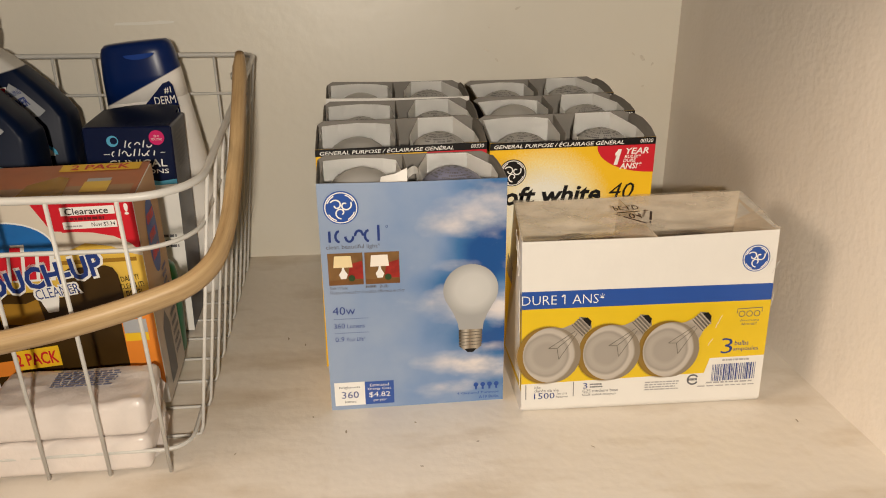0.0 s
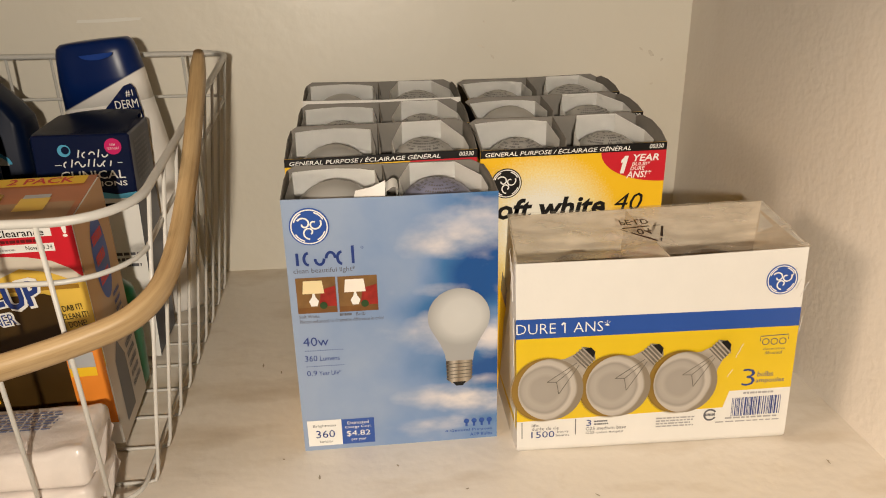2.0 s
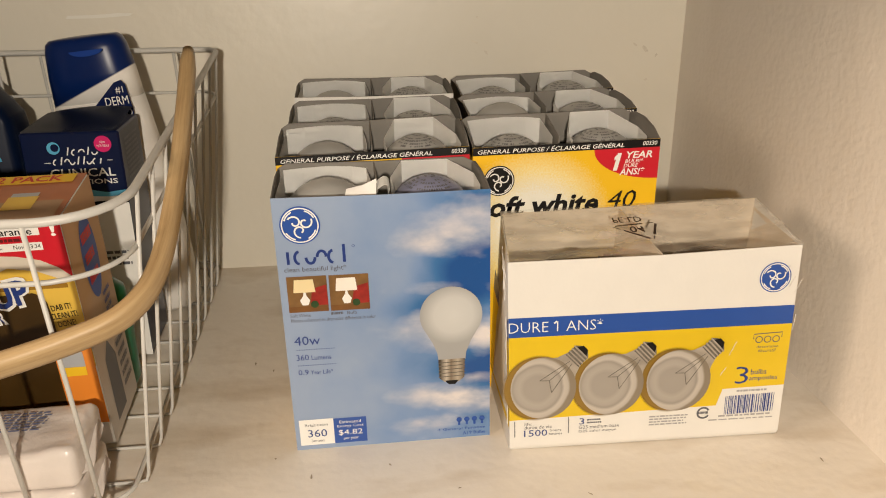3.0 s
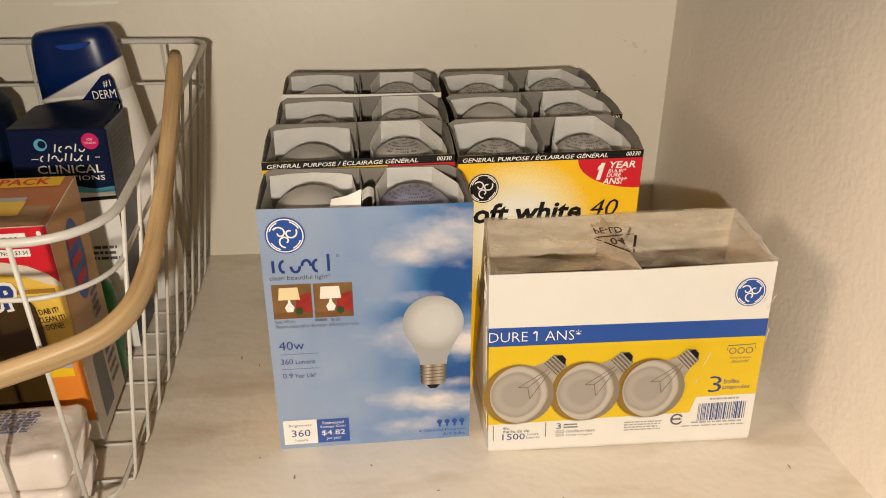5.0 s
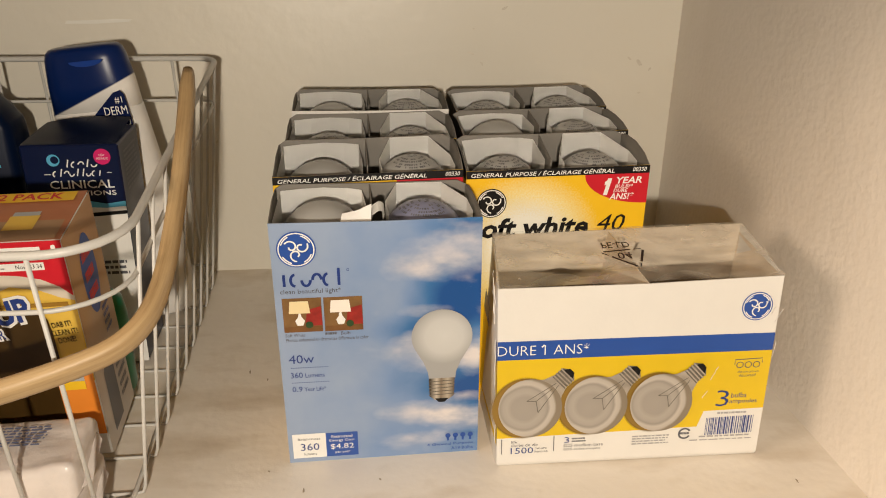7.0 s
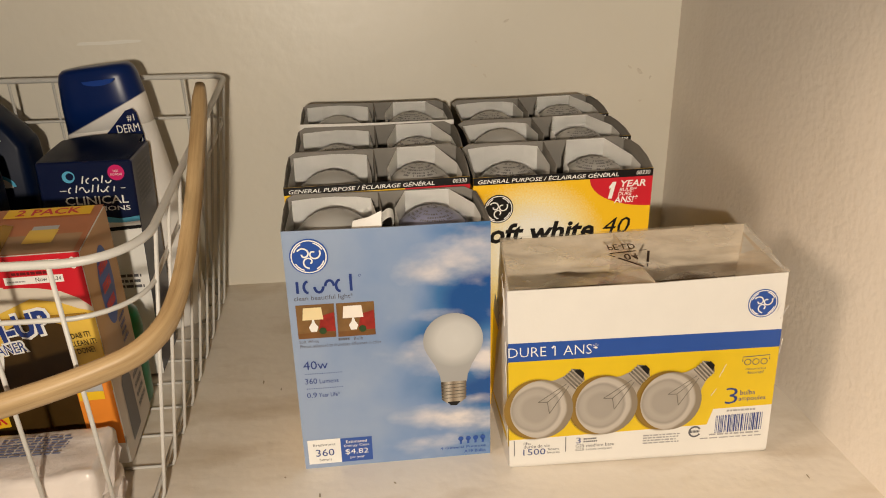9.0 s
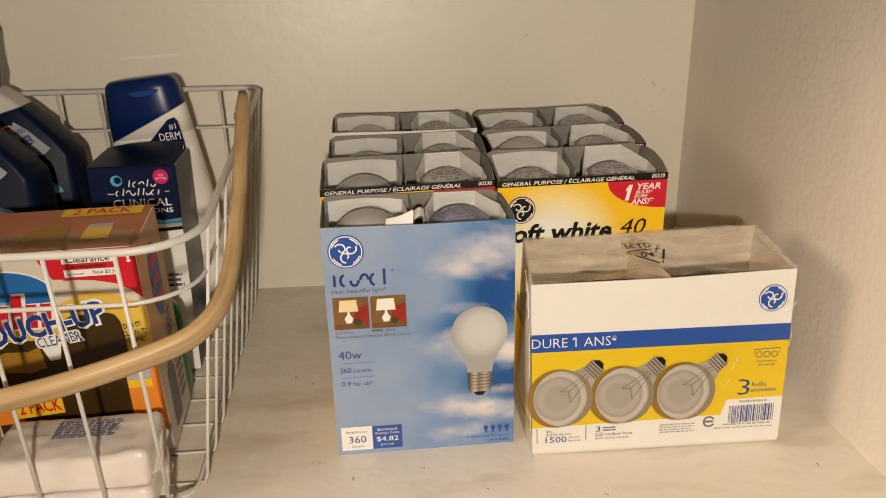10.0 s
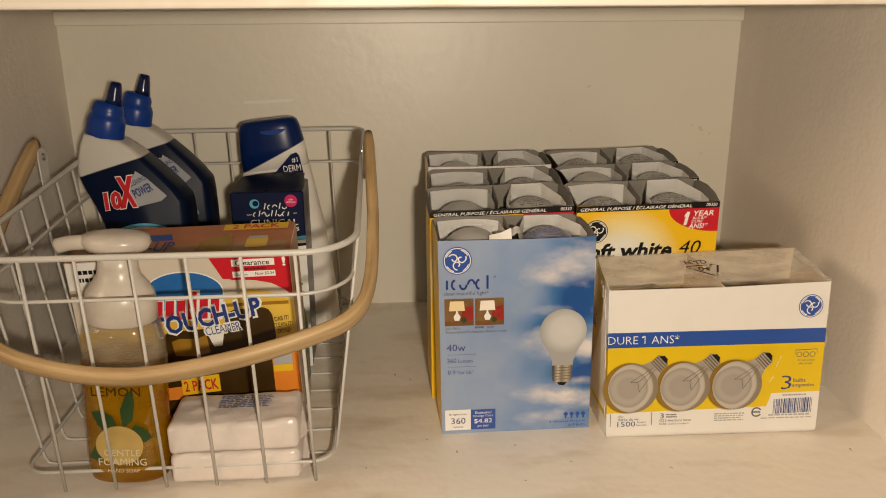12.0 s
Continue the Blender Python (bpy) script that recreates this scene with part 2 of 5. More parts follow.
def halo_print():
    """Soft brown printed shadow that fades out from the rim of a printed globe."""
    m, nt, b = shell_mat("soft_shadow_print", 0.35)
    b.inputs["Base Color"].default_value = (0.24, 0.14, 0.022, 1)
    v, x, y, z = coords(nt)
    d = math_node(nt, "SQRT", math_node(nt, "ADD", math_node(nt, "MULTIPLY", x, x), math_node(nt, "MULTIPLY", z, z)))
    f = nt.nodes.new("ShaderNodeMapRange")
    f.inputs[1].default_value, f.inputs[2].default_value, f.inputs[3].default_value, f.inputs[4].default_value = 0.0180, 0.0204, 0.0, 1.0
    f.interpolation_type = "SMOOTHSTEP"
    nt.links.new(d, f.inputs[0])
    tr, mx = nt.nodes.new("ShaderNodeBsdfTransparent"), nt.nodes.new("ShaderNodeMixShader")
    nt.links.new(f.outputs[0], mx.inputs[0]), nt.links.new(b.outputs[0], mx.inputs[1]), nt.links.new(tr.outputs[0], mx.inputs[2])
    nt.links.new(mx.outputs[0], nt.nodes["Material Output"].inputs[0])
    return m


def metal_print(cx, half):
    """Printed screw base: dark, bright and dark again from side to side."""
    m, nt, b = shell_mat("metal_base_print", 0.35)
    v, x, y, z = coords(nt)
    u = math_node(nt, "ADD", math_node(nt, "DIVIDE", math_node(nt, "SUBTRACT", x, cx), 2 * half), 0.5)
    nt.links.new(ramp_between(nt, u, ((0.02, (0.05, 0.035, 0.02)), (0.25, (0.50, 0.44, 0.36)), (0.42, (0.20, 0.15, 0.10)), (0.68, (0.42, 0.36, 0.28)), (0.97, (0.06, 0.04, 0.025)))), b.inputs["Base Color"])
    return m


def side_print():
    """Tan print that turns to pale grey lower down. Local z 0..0.157."""
    m, nt, b = shell_mat("tan_side_print", 0.4)
    v, x, y, z = coords(nt)
    n = math_node(nt, "MULTIPLY", math_node(nt, "SUBTRACT", noise_node(nt, v, 40.0, 4), 0.5), 0.03)
    nt.links.new(ramp_between(nt, math_node(nt, "DIVIDE", math_node(nt, "ADD", z, n), 0.157), ((0.15, (0.50, 0.46, 0.42)), (0.42, (0.40, 0.31, 0.23)), (0.62, (0.45, 0.27, 0.12)), (0.95, (0.50, 0.29, 0.15)))), b.inputs["Base Color"])
    return m


M_HALO, M_BASEPRINT, M_SIDEPRINT = halo_print(), metal_print(0.804 * 0.119, 0.0080), side_print()


def clear_mat(name, color, rough, share, spec=0.5, bump=0.0, bscale=40.0, low=0.22, high=0.18, tint=(1.0, 1.0, 1.0)):
    """Thin clear plastic: a share of it lets light straight through."""
    m, nt, b = shell_mat(name, rough)
    b.inputs["Base Color"].default_value = (*color, 1)
    b.inputs["Specular IOR Level"].default_value = spec
    tr, mx = nt.nodes.new("ShaderNodeBsdfTransparent"), nt.nodes.new("ShaderNodeMixShader")
    tr.inputs[0].default_value = (*tint, 1)
    v, x, y, z = coords(nt)
    n = noise_node(nt, v, bscale, 4, (1.0, 1.7, 1.7))
    f = nt.nodes.new("ShaderNodeMapRange")
    f.inputs[1].default_value, f.inputs[2].default_value = 0.35, 0.65
    f.inputs[3].default_value, f.inputs[4].default_value = share - low, min(1.0, share + high)
    nt.links.new(n, f.inputs[0]), nt.links.new(f.outputs[0], mx.inputs[0])
    nt.links.new(b.outputs[0], mx.inputs[1]), nt.links.new(tr.outputs[0], mx.inputs[2])
    nt.links.new(mx.outputs[0], nt.nodes["Material Output"].inputs[0])
    if bump:
        bp = nt.nodes.new("ShaderNodeBump")
        bp.inputs["Strength"].default_value, bp.inputs["Distance"].default_value = bump, 0.004
        nt.links.new(n, bp.inputs["Height"]), nt.links.new(bp.outputs[0], b.inputs["Normal"])
    return m


M_FILM = clear_mat("shrink_film", (0.78, 0.70, 0.58), 0.10, 0.83, 1.0, 0.28, 34.0, 0.30, 0.13)
M_KRAFT = mat("kraft_lining", (0.68, 0.58, 0.45), 0.7, var=0.2, scale=50)
# near-white, for highlights drawn as strands on the film's folds
M_FOLDGLINT = mat("film_fold", (0.75, 0.73, 0.70), 0.15, coat=0.5)
# dark brown stands in for the shade inside the filmed box
M_GLASSBULB = mat("shade_brown_bulb", (0.085, 0.052, 0.024), 0.45, var=0.6, scale=90, spec=0.2)
M_LIQUID = clear_mat("lemon_liquid", (0.33, 0.180, 0.003), 0.05, 0.50, 0.9, 0.0, 25.0, 0.18, 0.18, (0.88, 0.56, 0.05))
M_PUMP = clear_mat("milky_plastic", (0.66, 0.60, 0.53), 0.28, 0.20, 0.5, 0.0, 40.0, 0.08, 0.08)
M_CLEARTOP = clear_mat("clear_shoulder", (0.40, 0.33, 0.22), 0.08, 0.66, 0.8)


def two_tone(name, lower, upper, slope, height, rough=0.28, soft=0.0006, spec=0.2):
    """Printed sleeve: one colour below the line z = height + slope * x, another above."""
    m, nt, b = shell_mat(name, rough)
    b.inputs["Specular IOR Level"].default_value = spec
    v, x, y, z = coords(nt)
    s = math_node(nt, "SUBTRACT", z, math_node(nt, "MULTIPLY", x, slope))
    f = nt.nodes.new("ShaderNodeMapRange")
    f.inputs[1].default_value, f.inputs[2].default_value = height - soft, height + soft
    nt.links.new(s, f.inputs[0])
    n = noise_node(nt, v, 30.0, 4)
    lo = mix_node(nt, n, lower, tuple(min(1.0, c * 1.5) for c in lower))
    up = mix_node(nt, n, upper, tuple(c * 0.92 for c in upper))
    nt.links.new(mix_node(nt, f.outputs[0], lo, up), b.inputs["Base Color"])
    return m


M_CARTONSIDE = two_tone("carton_side", (0.62, 0.38, 0.014), (0.008, 0.007, 0.007), 0.0, 0.1625, 0.4)


# ---- mesh helpers ----
def part(name, bm, material, parent=None, label="", at=None):
    me = bpy.data.meshes.new(name)
    bm.to_mesh(me)
    bm.free()
    for mt in (material if isinstance(material, (list, tuple)) else [material]):
        me.materials.append(mt)
    ob = new(name, me)
    if parent is not None:
        ob.parent = parent
    if at is not None:
        ob.matrix_basis = at
    if label:
        tagged(ob, label)
    return ob


def thing(name, m, label, category, group="", kind=""):
    ob = new(name)
    ob.empty_display_size = 0.02
    ob.matrix_basis = m
    return tagged(ob, label, category, group, kind)


def smooth(ob):
    for p in ob.data.polygons:
        p.use_smooth = True
    return ob


def block(x0, x1, y0, y1, z0, z1, bevel=0.0, segs=2):
    bm = bmesh.new()
    bmesh.ops.create_cube(bm, size=1)
    for v in bm.verts:
        v.co = Vector(((x0 + x1) / 2 + v.co.x * (x1 - x0), (y0 + y1) / 2 + v.co.y * (y1 - y0), (z0 + z1) / 2 + v.co.z * (z1 - z0)))
    if bevel:
        bmesh.ops.bevel(bm, geom=bm.edges[:], offset=bevel, segments=segs, profile=0.5, affect="EDGES")
    return bm


def sheet(points, depth, axis=(0, 1, 0), bm=None):
    """A flat piece from its outline, thickened along axis."""
    bm = bm or bmesh.new()
    a = Vector(axis) * depth
    lo = [bm.verts.new(Vector(p)) for p in points]
    hi = [bm.verts.new(Vector(p) + a) for p in points]
    bm.faces.new(lo)
    bm.faces.new(hi[::-1])
    for i in range(len(lo)):
        j = (i + 1) % len(lo)
        bm.faces.new((lo[j], lo[i], hi[i], hi[j]))
    bmesh.ops.recalc_face_normals(bm, faces=bm.faces[:])
    return bm


def tube(points, r, segs=8, closed=False, bm=None):
    """A round wire along a line of points."""
    bm = bm or bmesh.new()
    pts = [Vector(p) for p in points]
    n = len(pts)
    rings = []
    up = None
    for i, p in enumerate(pts):
        a = pts[(i - 1) % n] if closed or i else pts[0]
        b = pts[(i + 1) % n] if closed or i < n - 1 else pts[-1]
        t = (b - a).normalized()
        if up is None:
            up = t.orthogonal().normalized()
        up = (up - t * up.dot(t)).normalized()
        side = t.cross(up)
        rings.append([bm.verts.new(p + r * (math.cos(2 * math.pi * k / segs) * up + math.sin(2 * math.pi * k / segs) * side)) for k in range(segs)])
    for i in range(n if closed else n - 1):
        a, b = rings[i], rings[(i + 1) % n]
        off = 0
        if closed and i == n - 1:
            off = min(range(segs), key=lambda s: (a[0].co - b[s].co).length)
        for k in range(segs):
            bm.faces.new((a[k], a[(k + 1) % segs], b[(k + 1 + off) % segs], b[(k + off) % segs]))
    if not closed:
        bm.faces.new(rings[0][::-1])
        bm.faces.new(rings[-1])
    bmesh.ops.recalc_face_normals(bm, faces=bm.faces[:])
    return bm


def spline(ctrl, per=8, closed=False):
    """Catmull-Rom line through control points."""
    c = [Vector(p) for p in ctrl]
    out = []
    n = len(c)
    for i in range(n if closed else n - 1):
        p0 = c[(i - 1) % n] if closed or i else c[0] * 2 - c[1]
        p1, p2 = c[i], c[(i + 1) % n]
        p3 = c[(i + 2) % n] if closed or i < n - 2 else c[-1] * 2 - c[-2]
        for k in range(per):
            t = k / per
            out.append(0.5 * ((2 * p1) + (p2 - p0) * t + (2 * p0 - 5 * p1 + 4 * p2 - p3) * t * t + (3 * p1 - p0 - 3 * p2 + p3) * t ** 3))
    if not closed:
        out.append(c[-1])
    return out


def lathe(profile, segs=28, sx=1.0, sy=1.0, power=2.0, bm=None):
    """Turned or oval body from (radius, z) pairs; power above 2 squares the section."""
    bm = bm or bmesh.new()
    rings = []
    for r, z in profile:
        ring = []
        for k in range(segs):
            a = 2 * math.pi * k / segs
            c, s = math.cos(a), math.sin(a)
            q = (abs(c) ** power + abs(s) ** power) ** (-1 / power)
            ring.append(bm.verts.new((r * q * c * sx, r * q * s * sy, z)))
        rings.append(ring)
    for a, b in zip(rings, rings[1:]):
        for k in range(segs):
            bm.faces.new((a[k], a[(k + 1) % segs], b[(k + 1) % segs], b[k]))
    bm.faces.new(rings[0][::-1])
    bm.faces.new(rings[-1])
    return bm


class Face:
    """A flat printed side of a pack: u to the right and v down from its upper corner, both 0 to 1."""

    def __init__(self, parent, origin, right, down, proud=0.00025):
        self.parent, self.o, self.r, self.d = parent, Vector(origin), Vector(right), Vector(down)
        self.n = self.d.cross(self.r).normalized()
        self.proud, self.level = proud, 1

    def at(self, u, v, level):
        return self.o + self.r * u + self.d * v + self.n * (self.proud * level)

    def poly(self, name, uv, material, level=1, label=""):
        bm = bmesh.new()
        bm.faces.new([bm.verts.new(self.at(u, v, level)) for u, v in uv])
        bmesh.ops.recalc_face_normals(bm, faces=bm.faces[:])
        if bm.faces and sum((f.normal for f in bm.faces), Vector()).dot(self.n) < 0:
            bmesh.ops.reverse_faces(bm, faces=bm.faces[:])
        return part(name, bm, material, self.parent, label)

    def rect(self, name, u0, u1, v0, v1, material, level=1, label=""):
        return self.poly(name, [(u0, v0), (u1, v0), (u1, v1), (u0, v1)], material, level, label)

    def disc(self, name, u, v, r, material, level=1, ru=None, inner=0.0, label="", a0=0.0, a1=2 * math.pi, local=False):
        """A disc or ring of radius r metres; ru gives another half-width."""
        lu, lv = self.r.length, self.d.length
        ru = ru or r
        k = 36
        full = abs(a1 - a0 - 2 * math.pi) < 1e-6
        ang = [a0 + (a1 - a0) * i / k for i in range(k if full else k + 1)]
        if not inner:
            return self.poly(name, [(u + ru * math.cos(a) / lu, v + r * math.sin(a) / lv) for a in ang], material, level, label)
        bm = bmesh.new()
        lo = [bm.verts.new(self.at(u + ru * math.cos(a) / lu, v + r * math.sin(a) / lv, level)) for a in ang]
        hi = [bm.verts.new(self.at(u + inner * ru * math.cos(a) / lu, v + inner * r * math.sin(a) / lv, level)) for a in ang]
        for i in range(len(ang) if full else len(ang) - 1):
            j = (i + 1) % len(ang)
            bm.faces.new((lo[i], lo[j], hi[j], hi[i]))
        return part(name, bm, material, self.parent, label)

    def stroke(self, name, uv, width, material, level=1, closed=False):
        """A drawn line of that width in metres."""
        bm = bmesh.new()
        pts = [self.at(u, v, level) for u, v in uv]
        n = len(pts)
        L, R = [], []
        for i, p in enumerate(pts):
            a = pts[(i - 1) % n] if closed or i else pts[0]
            b = pts[(i + 1) % n] if closed or i < n - 1 else pts[-1]
            s = (b - a).normalized().cross(self.n) * width / 2
            L.append(bm.verts.new(p + s)), R.append(bm.verts.new(p - s))
        for i in range(n if closed else n - 1):
            j = (i + 1) % n
            bm.faces.new((L[i], L[j], R[j], R[i]))
        return part(name, bm, material, self.parent)

    def text(self, body, u0, u1, v0, v1, material, level=2, bold=0.0, shear=0.0, turn=0.0, flip=False):
        """Lettering that fills the given rectangle. turn: degrees."""
        cu = bpy.data.curves.new("lettering", "FONT")
        cu.body, cu.size, cu.offset, cu.shear, cu.resolution_u = body, 1.0, bold, shear, 2
        cu.align_x = "CENTER"
        tmp = new("lettering", cu)
        dg = bpy.context.evaluated_depsgraph_get()
        dg.update()
        me = bpy.data.meshes.new_from_object(tmp.evaluated_get(dg))
        bpy.data.objects.remove(tmp)
        xs, ys = [v.co.x for v in me.vertices], [v.co.y for v in me.vertices]
        ax, bx, ay, by = min(xs), max(xs), min(ys), max(ys)
        lu, lv = self.r.length, self.d.length
        c, s = math.cos(radians(turn)), math.sin(radians(turn))
        for v in me.vertices:
            p = ((v.co.x - ax) / (bx - ax) - 0.5) * (u1 - u0) * lu
            q = ((by - v.co.y) / (by - ay) - 0.5) * (v1 - v0) * lv
            if flip:
                q = -q
            p, q = p * c + q * s, -p * s + q * c
            v.co = self.at((u0 + u1) / 2 + p / lu, (v0 + v1) / 2 + q / lv, level)
        me.materials.clear()
        me.materials.append(material)
        ob = new("lettering", me)
        ob.parent = self.parent
        return ob

    def bars(self, u0, u1, v0, v1, rows, material, level=2, seed=1, name="print_line"):
        """Small print that cannot be read: one mesh of short bars."""
        rnd = random.Random(seed)
        bm = bmesh.new()
        h = (v1 - v0) / rows
        for r in range(rows):
            u = u0
            end = u1 - rnd.random() * 0.15 * (u1 - u0)
            while u < end:
                w = min((u1 - u0) * rnd.uniform(0.05, 0.16), end - u)
                a, b = v0 + h * (r + 0.2), v0 + h * (r + 0.72)
                bm.faces.new([bm.verts.new(self.at(p, q, level)) for p, q in ((u, a), (u + w, a), (u + w, b), (u, b))])
                u += w + (u1 - u0) * 0.025
        return part(name, bm, material, self.parent)


def emblem(face, u, v, r, dark, light, level=2):
    """A round maker's mark: dark disc, pale ring and curls, no letters."""
    lu, lv = face.r.length, face.d.length
    face.disc("emblem_disc", u, v, r, dark, level)
    face.disc("emblem_ring", u, v, r * 0.93, light, level + 1, inner=0.93)
    for k in range(4):
        a = radians(45 + 90 * k)
        line = [(u + r * 0.80 * math.cos(a + t) / lu, v + r * 0.80 * math.sin(a + t) / lv) for t in (-0.45, -0.2, 0.05, 0.3)]
        face.stroke("emblem_curl", line, r * 0.07, light, level + 1)
    for k in range(3):
        a0 = radians(90 + 120 * k)
        line = []
        for i in range(20):
            a = a0 + 0.30 * i
            q = 0.36 - 0.014 * i
            line.append((u + r * (0.30 * math.cos(a0) + q * math.cos(a)) / lu, v + r * (0.30 * math.sin(a0) + q * math.sin(a)) / lv))
        face.stroke("emblem_curl", line, r * 0.085, light, level + 1)


def word_shape(face, u0, u1, v0, v1, material, count, tall=(), level=2, fill=0.42, slant=0.0):
    """A brand word as plain upright bars of its size, with no letters."""
    lu, lv = face.r.length, face.d.length
    step = (u1 - u0) / count
    for i in range(count):
        a, b = u0 + step * i, u0 + step * (i + fill)
        top = v0 if i in tall else v0 + (v1 - v0) * 0.28
        sh = slant * (v1 - top) * lv / lu
        face.poly("word_bar", [(a + sh, top), (b + sh, top), (b, v1), (a, v1)], material, level)


def settle(ob, kx=0.0, ky=0.0, kz=0.0):
    """Lets a carton lean: its top goes kx along and ky across per metre of height, and rises by kz along its length."""
    for c in ob.children:
        p = c.matrix_basis.translation.copy()
        for v in c.data.vertices:
            w = v.co + p
            v.co += Vector((kx * w.z, ky * w.z, kz * w.x * w.z))
    return ob


def soft_word(face, u0, u1, v0, v1, material, shapes, level=2, width=0.0012, slant=0.0):
    """A brand word as plain shapes of its size: half rings (n, u, c), short bars (i) and tall bars (l), with no letters."""
    lu, lv = face.r.length, face.d.length
    step = (u1 - u0) / len(shapes)
    low = v0 + (v1 - v0) * 0.30
    for i, k in enumerate(shapes):
        u, mid = u0 + step * (i + 0.5), (low + v1) / 2
        if k in "nuc":
            a0 = {"n": math.pi, "u": 0.0, "c": math.pi * 0.5}[k]
            arc = [(u + step * 0.40 * math.cos(a0 + math.pi * j / 12), mid + (v1 - low) * 0.48 * math.sin(a0 + math.pi * j / 12)) for j in range(13)]
        else:
            arc = [(u, v0 if k == "l" else low), (u, v1)]
        face.stroke("word_shape", [(p + slant * (v1 - q) * lv / lu, q) for p, q in arc], width, material, level)


# ---- the cupboard ----
XL, XR, YB, ZU = -0.447, 0.270, 0.800, 0.3262


def structure(name, bm, material, label, category):
    return tagged(part(name, bm, material), label, category, kind="structure")


structure("shelf_floor", block(XL - 0.03, XR + 0.03, 0.36, YB + 0.03, -0.025, 0.0), M_SHELF, "white painted shelf board with smudges and scuffs", "shelf")
structure("wall_back", block(XL - 0.03, XR + 0.03, YB, YB + 0.03, 0.0, 0.60), M_WALL, "cream painted glossy back wall of the cupboard", "wall")
structure("wall_left", block(XL - 0.03, XL, 0.36, YB, 0.0, 0.60), M_SIDE, "cream painted side wall of the cupboard", "wall")
structure("wall_right", block(XR, XR + 0.03, 0.36, YB, 0.0, 0.60), M_SIDE, "cream painted rough plaster side wall of the cupboard", "wall")
structure("upper_shelf", block(XL, XR, 0.40, YB, ZU, ZU + 0.022, 0.0015), M_SHELF, "white painted shelf board above the boxes", "shelf")
structure("trim", block(XL, XR, YB - 0.006, YB - 0.0002, 0.3115, ZU - 0.0005, 0.001), M_WALL, "cream painted batten under the upper shelf", "trim")

# the room round the cupboard
RX, RY0, RZ0, RZ1 = 1.7, -2.3, -0.95, 1.62
structure("room_floor", block(-RX, RX, RY0, 0.36, RZ0 - 0.05, RZ0), M_ROOM, "plain room floor", "floor")
structure("ceiling", block(-RX, RX, RY0, 0.36, RZ1, RZ1 + 0.05), M_ROOM, "plain room ceiling", "ceiling")
structure("wall_room_south", block(-RX, RX, RY0 - 0.05, RY0, RZ0, RZ1), M_ROOM, "plain room wall", "wall")
structure("wall_room_west", block(-RX - 0.05, -RX, RY0, 0.36, RZ0, RZ1), M_ROOM, "plain room wall", "wall")
structure("wall_room_east", block(RX, RX + 0.05, RY0, 0.36, RZ0, RZ1), M_ROOM, "plain room wall", "wall")
structure("wall_room_north", block(-RX, XL - 0.03, 0.36, 0.41, RZ0, RZ1), M_ROOM, "plain room wall beside the cupboard", "wall")
structure("wall_room_north_b", block(XR + 0.03, RX, 0.36, 0.41, RZ0, RZ1), M_ROOM, "plain room wall beside the cupboard", "wall")
structure("wall_room_under", block(XL - 0.03, XR + 0.03, 0.36, 0.41, RZ0, -0.025), M_ROOM, "plain front under the shelf", "wall")
structure("wall_room_over", block(XL - 0.03, XR + 0.03, 0.40, 0.45, 0.60, RZ1), M_ROOM, "plain front over the cupboard", "wall")
structure("cupboard_top", block(XL - 0.03, XR + 0.03, 0.40, YB + 0.03, 0.60, 0.62), M_ROOM, "plain top board of the cupboard", "board")


# ---- open bulb cartons ----
W, D = 0.119, 0.0600


def bulb(parent, x, y, top, material):
    prof = [(0.004, -0.100), (0.013, -0.098), (0.013, -0.072), (0.0155, -0.064), (0.022, -0.048), (0.0252, -0.034)]
    for k in range(9):
        a = -0.25 + (math.pi / 2 - 0.02 + 0.25) * k / 8
        prof.append((0.0262 * math.cos(a), -0.0262 + 0.0262 * math.sin(a)))
    ob = part("bulb", lathe(prof, 32), material, parent, "", pose(x, y, top))
    return smooth(ob)


M_STAMP = mat("faded_black_ink", (0.13, 0.127, 0.13), 0.5, var=0.5, scale=500)


def stamp(parent, x, y, top, seed):
    """The ring of small printed marks on the crown of a bulb."""
    rnd = random.Random(seed)
    bm = bmesh.new()
    R = 0.0264
    turn = rnd.uniform(-0.6, 0.6)
    for ring, count, h, share in ((0.58, 64, 0.055, 0.42), (0.49, 54, 0.055, 0.50), (0.38, 40, 0.06, 0.55), (0.27, 26, 0.06, 0.5), (0.10, 9, 0.06, 1.0)):
        for k in range(count):
            a = -math.pi / 2 + turn + 2 * math.pi * k / count
            if rnd.random() < 0.30 or abs(math.sin((a - turn) * 0.5 + math.pi / 4)) > share + 0.25 * rnd.random():
                continue
            w = rnd.uniform(0.35, 0.95) * math.pi / count
            vs = []
            for da, dp in ((-w, -h / 2), (w, -h / 2), (w, h / 2), (-w, h / 2)):
                p = ring + dp
                vs.append(bm.verts.new((R * math.sin(p) * math.cos(a + da), R * math.sin(p) * math.sin(a + da), -0.0262 + R * math.cos(p))))
            bm.faces.new(vs)
    return part("bulb_stamp", bm, M_STAMP, parent, "", pose(x, y, top))


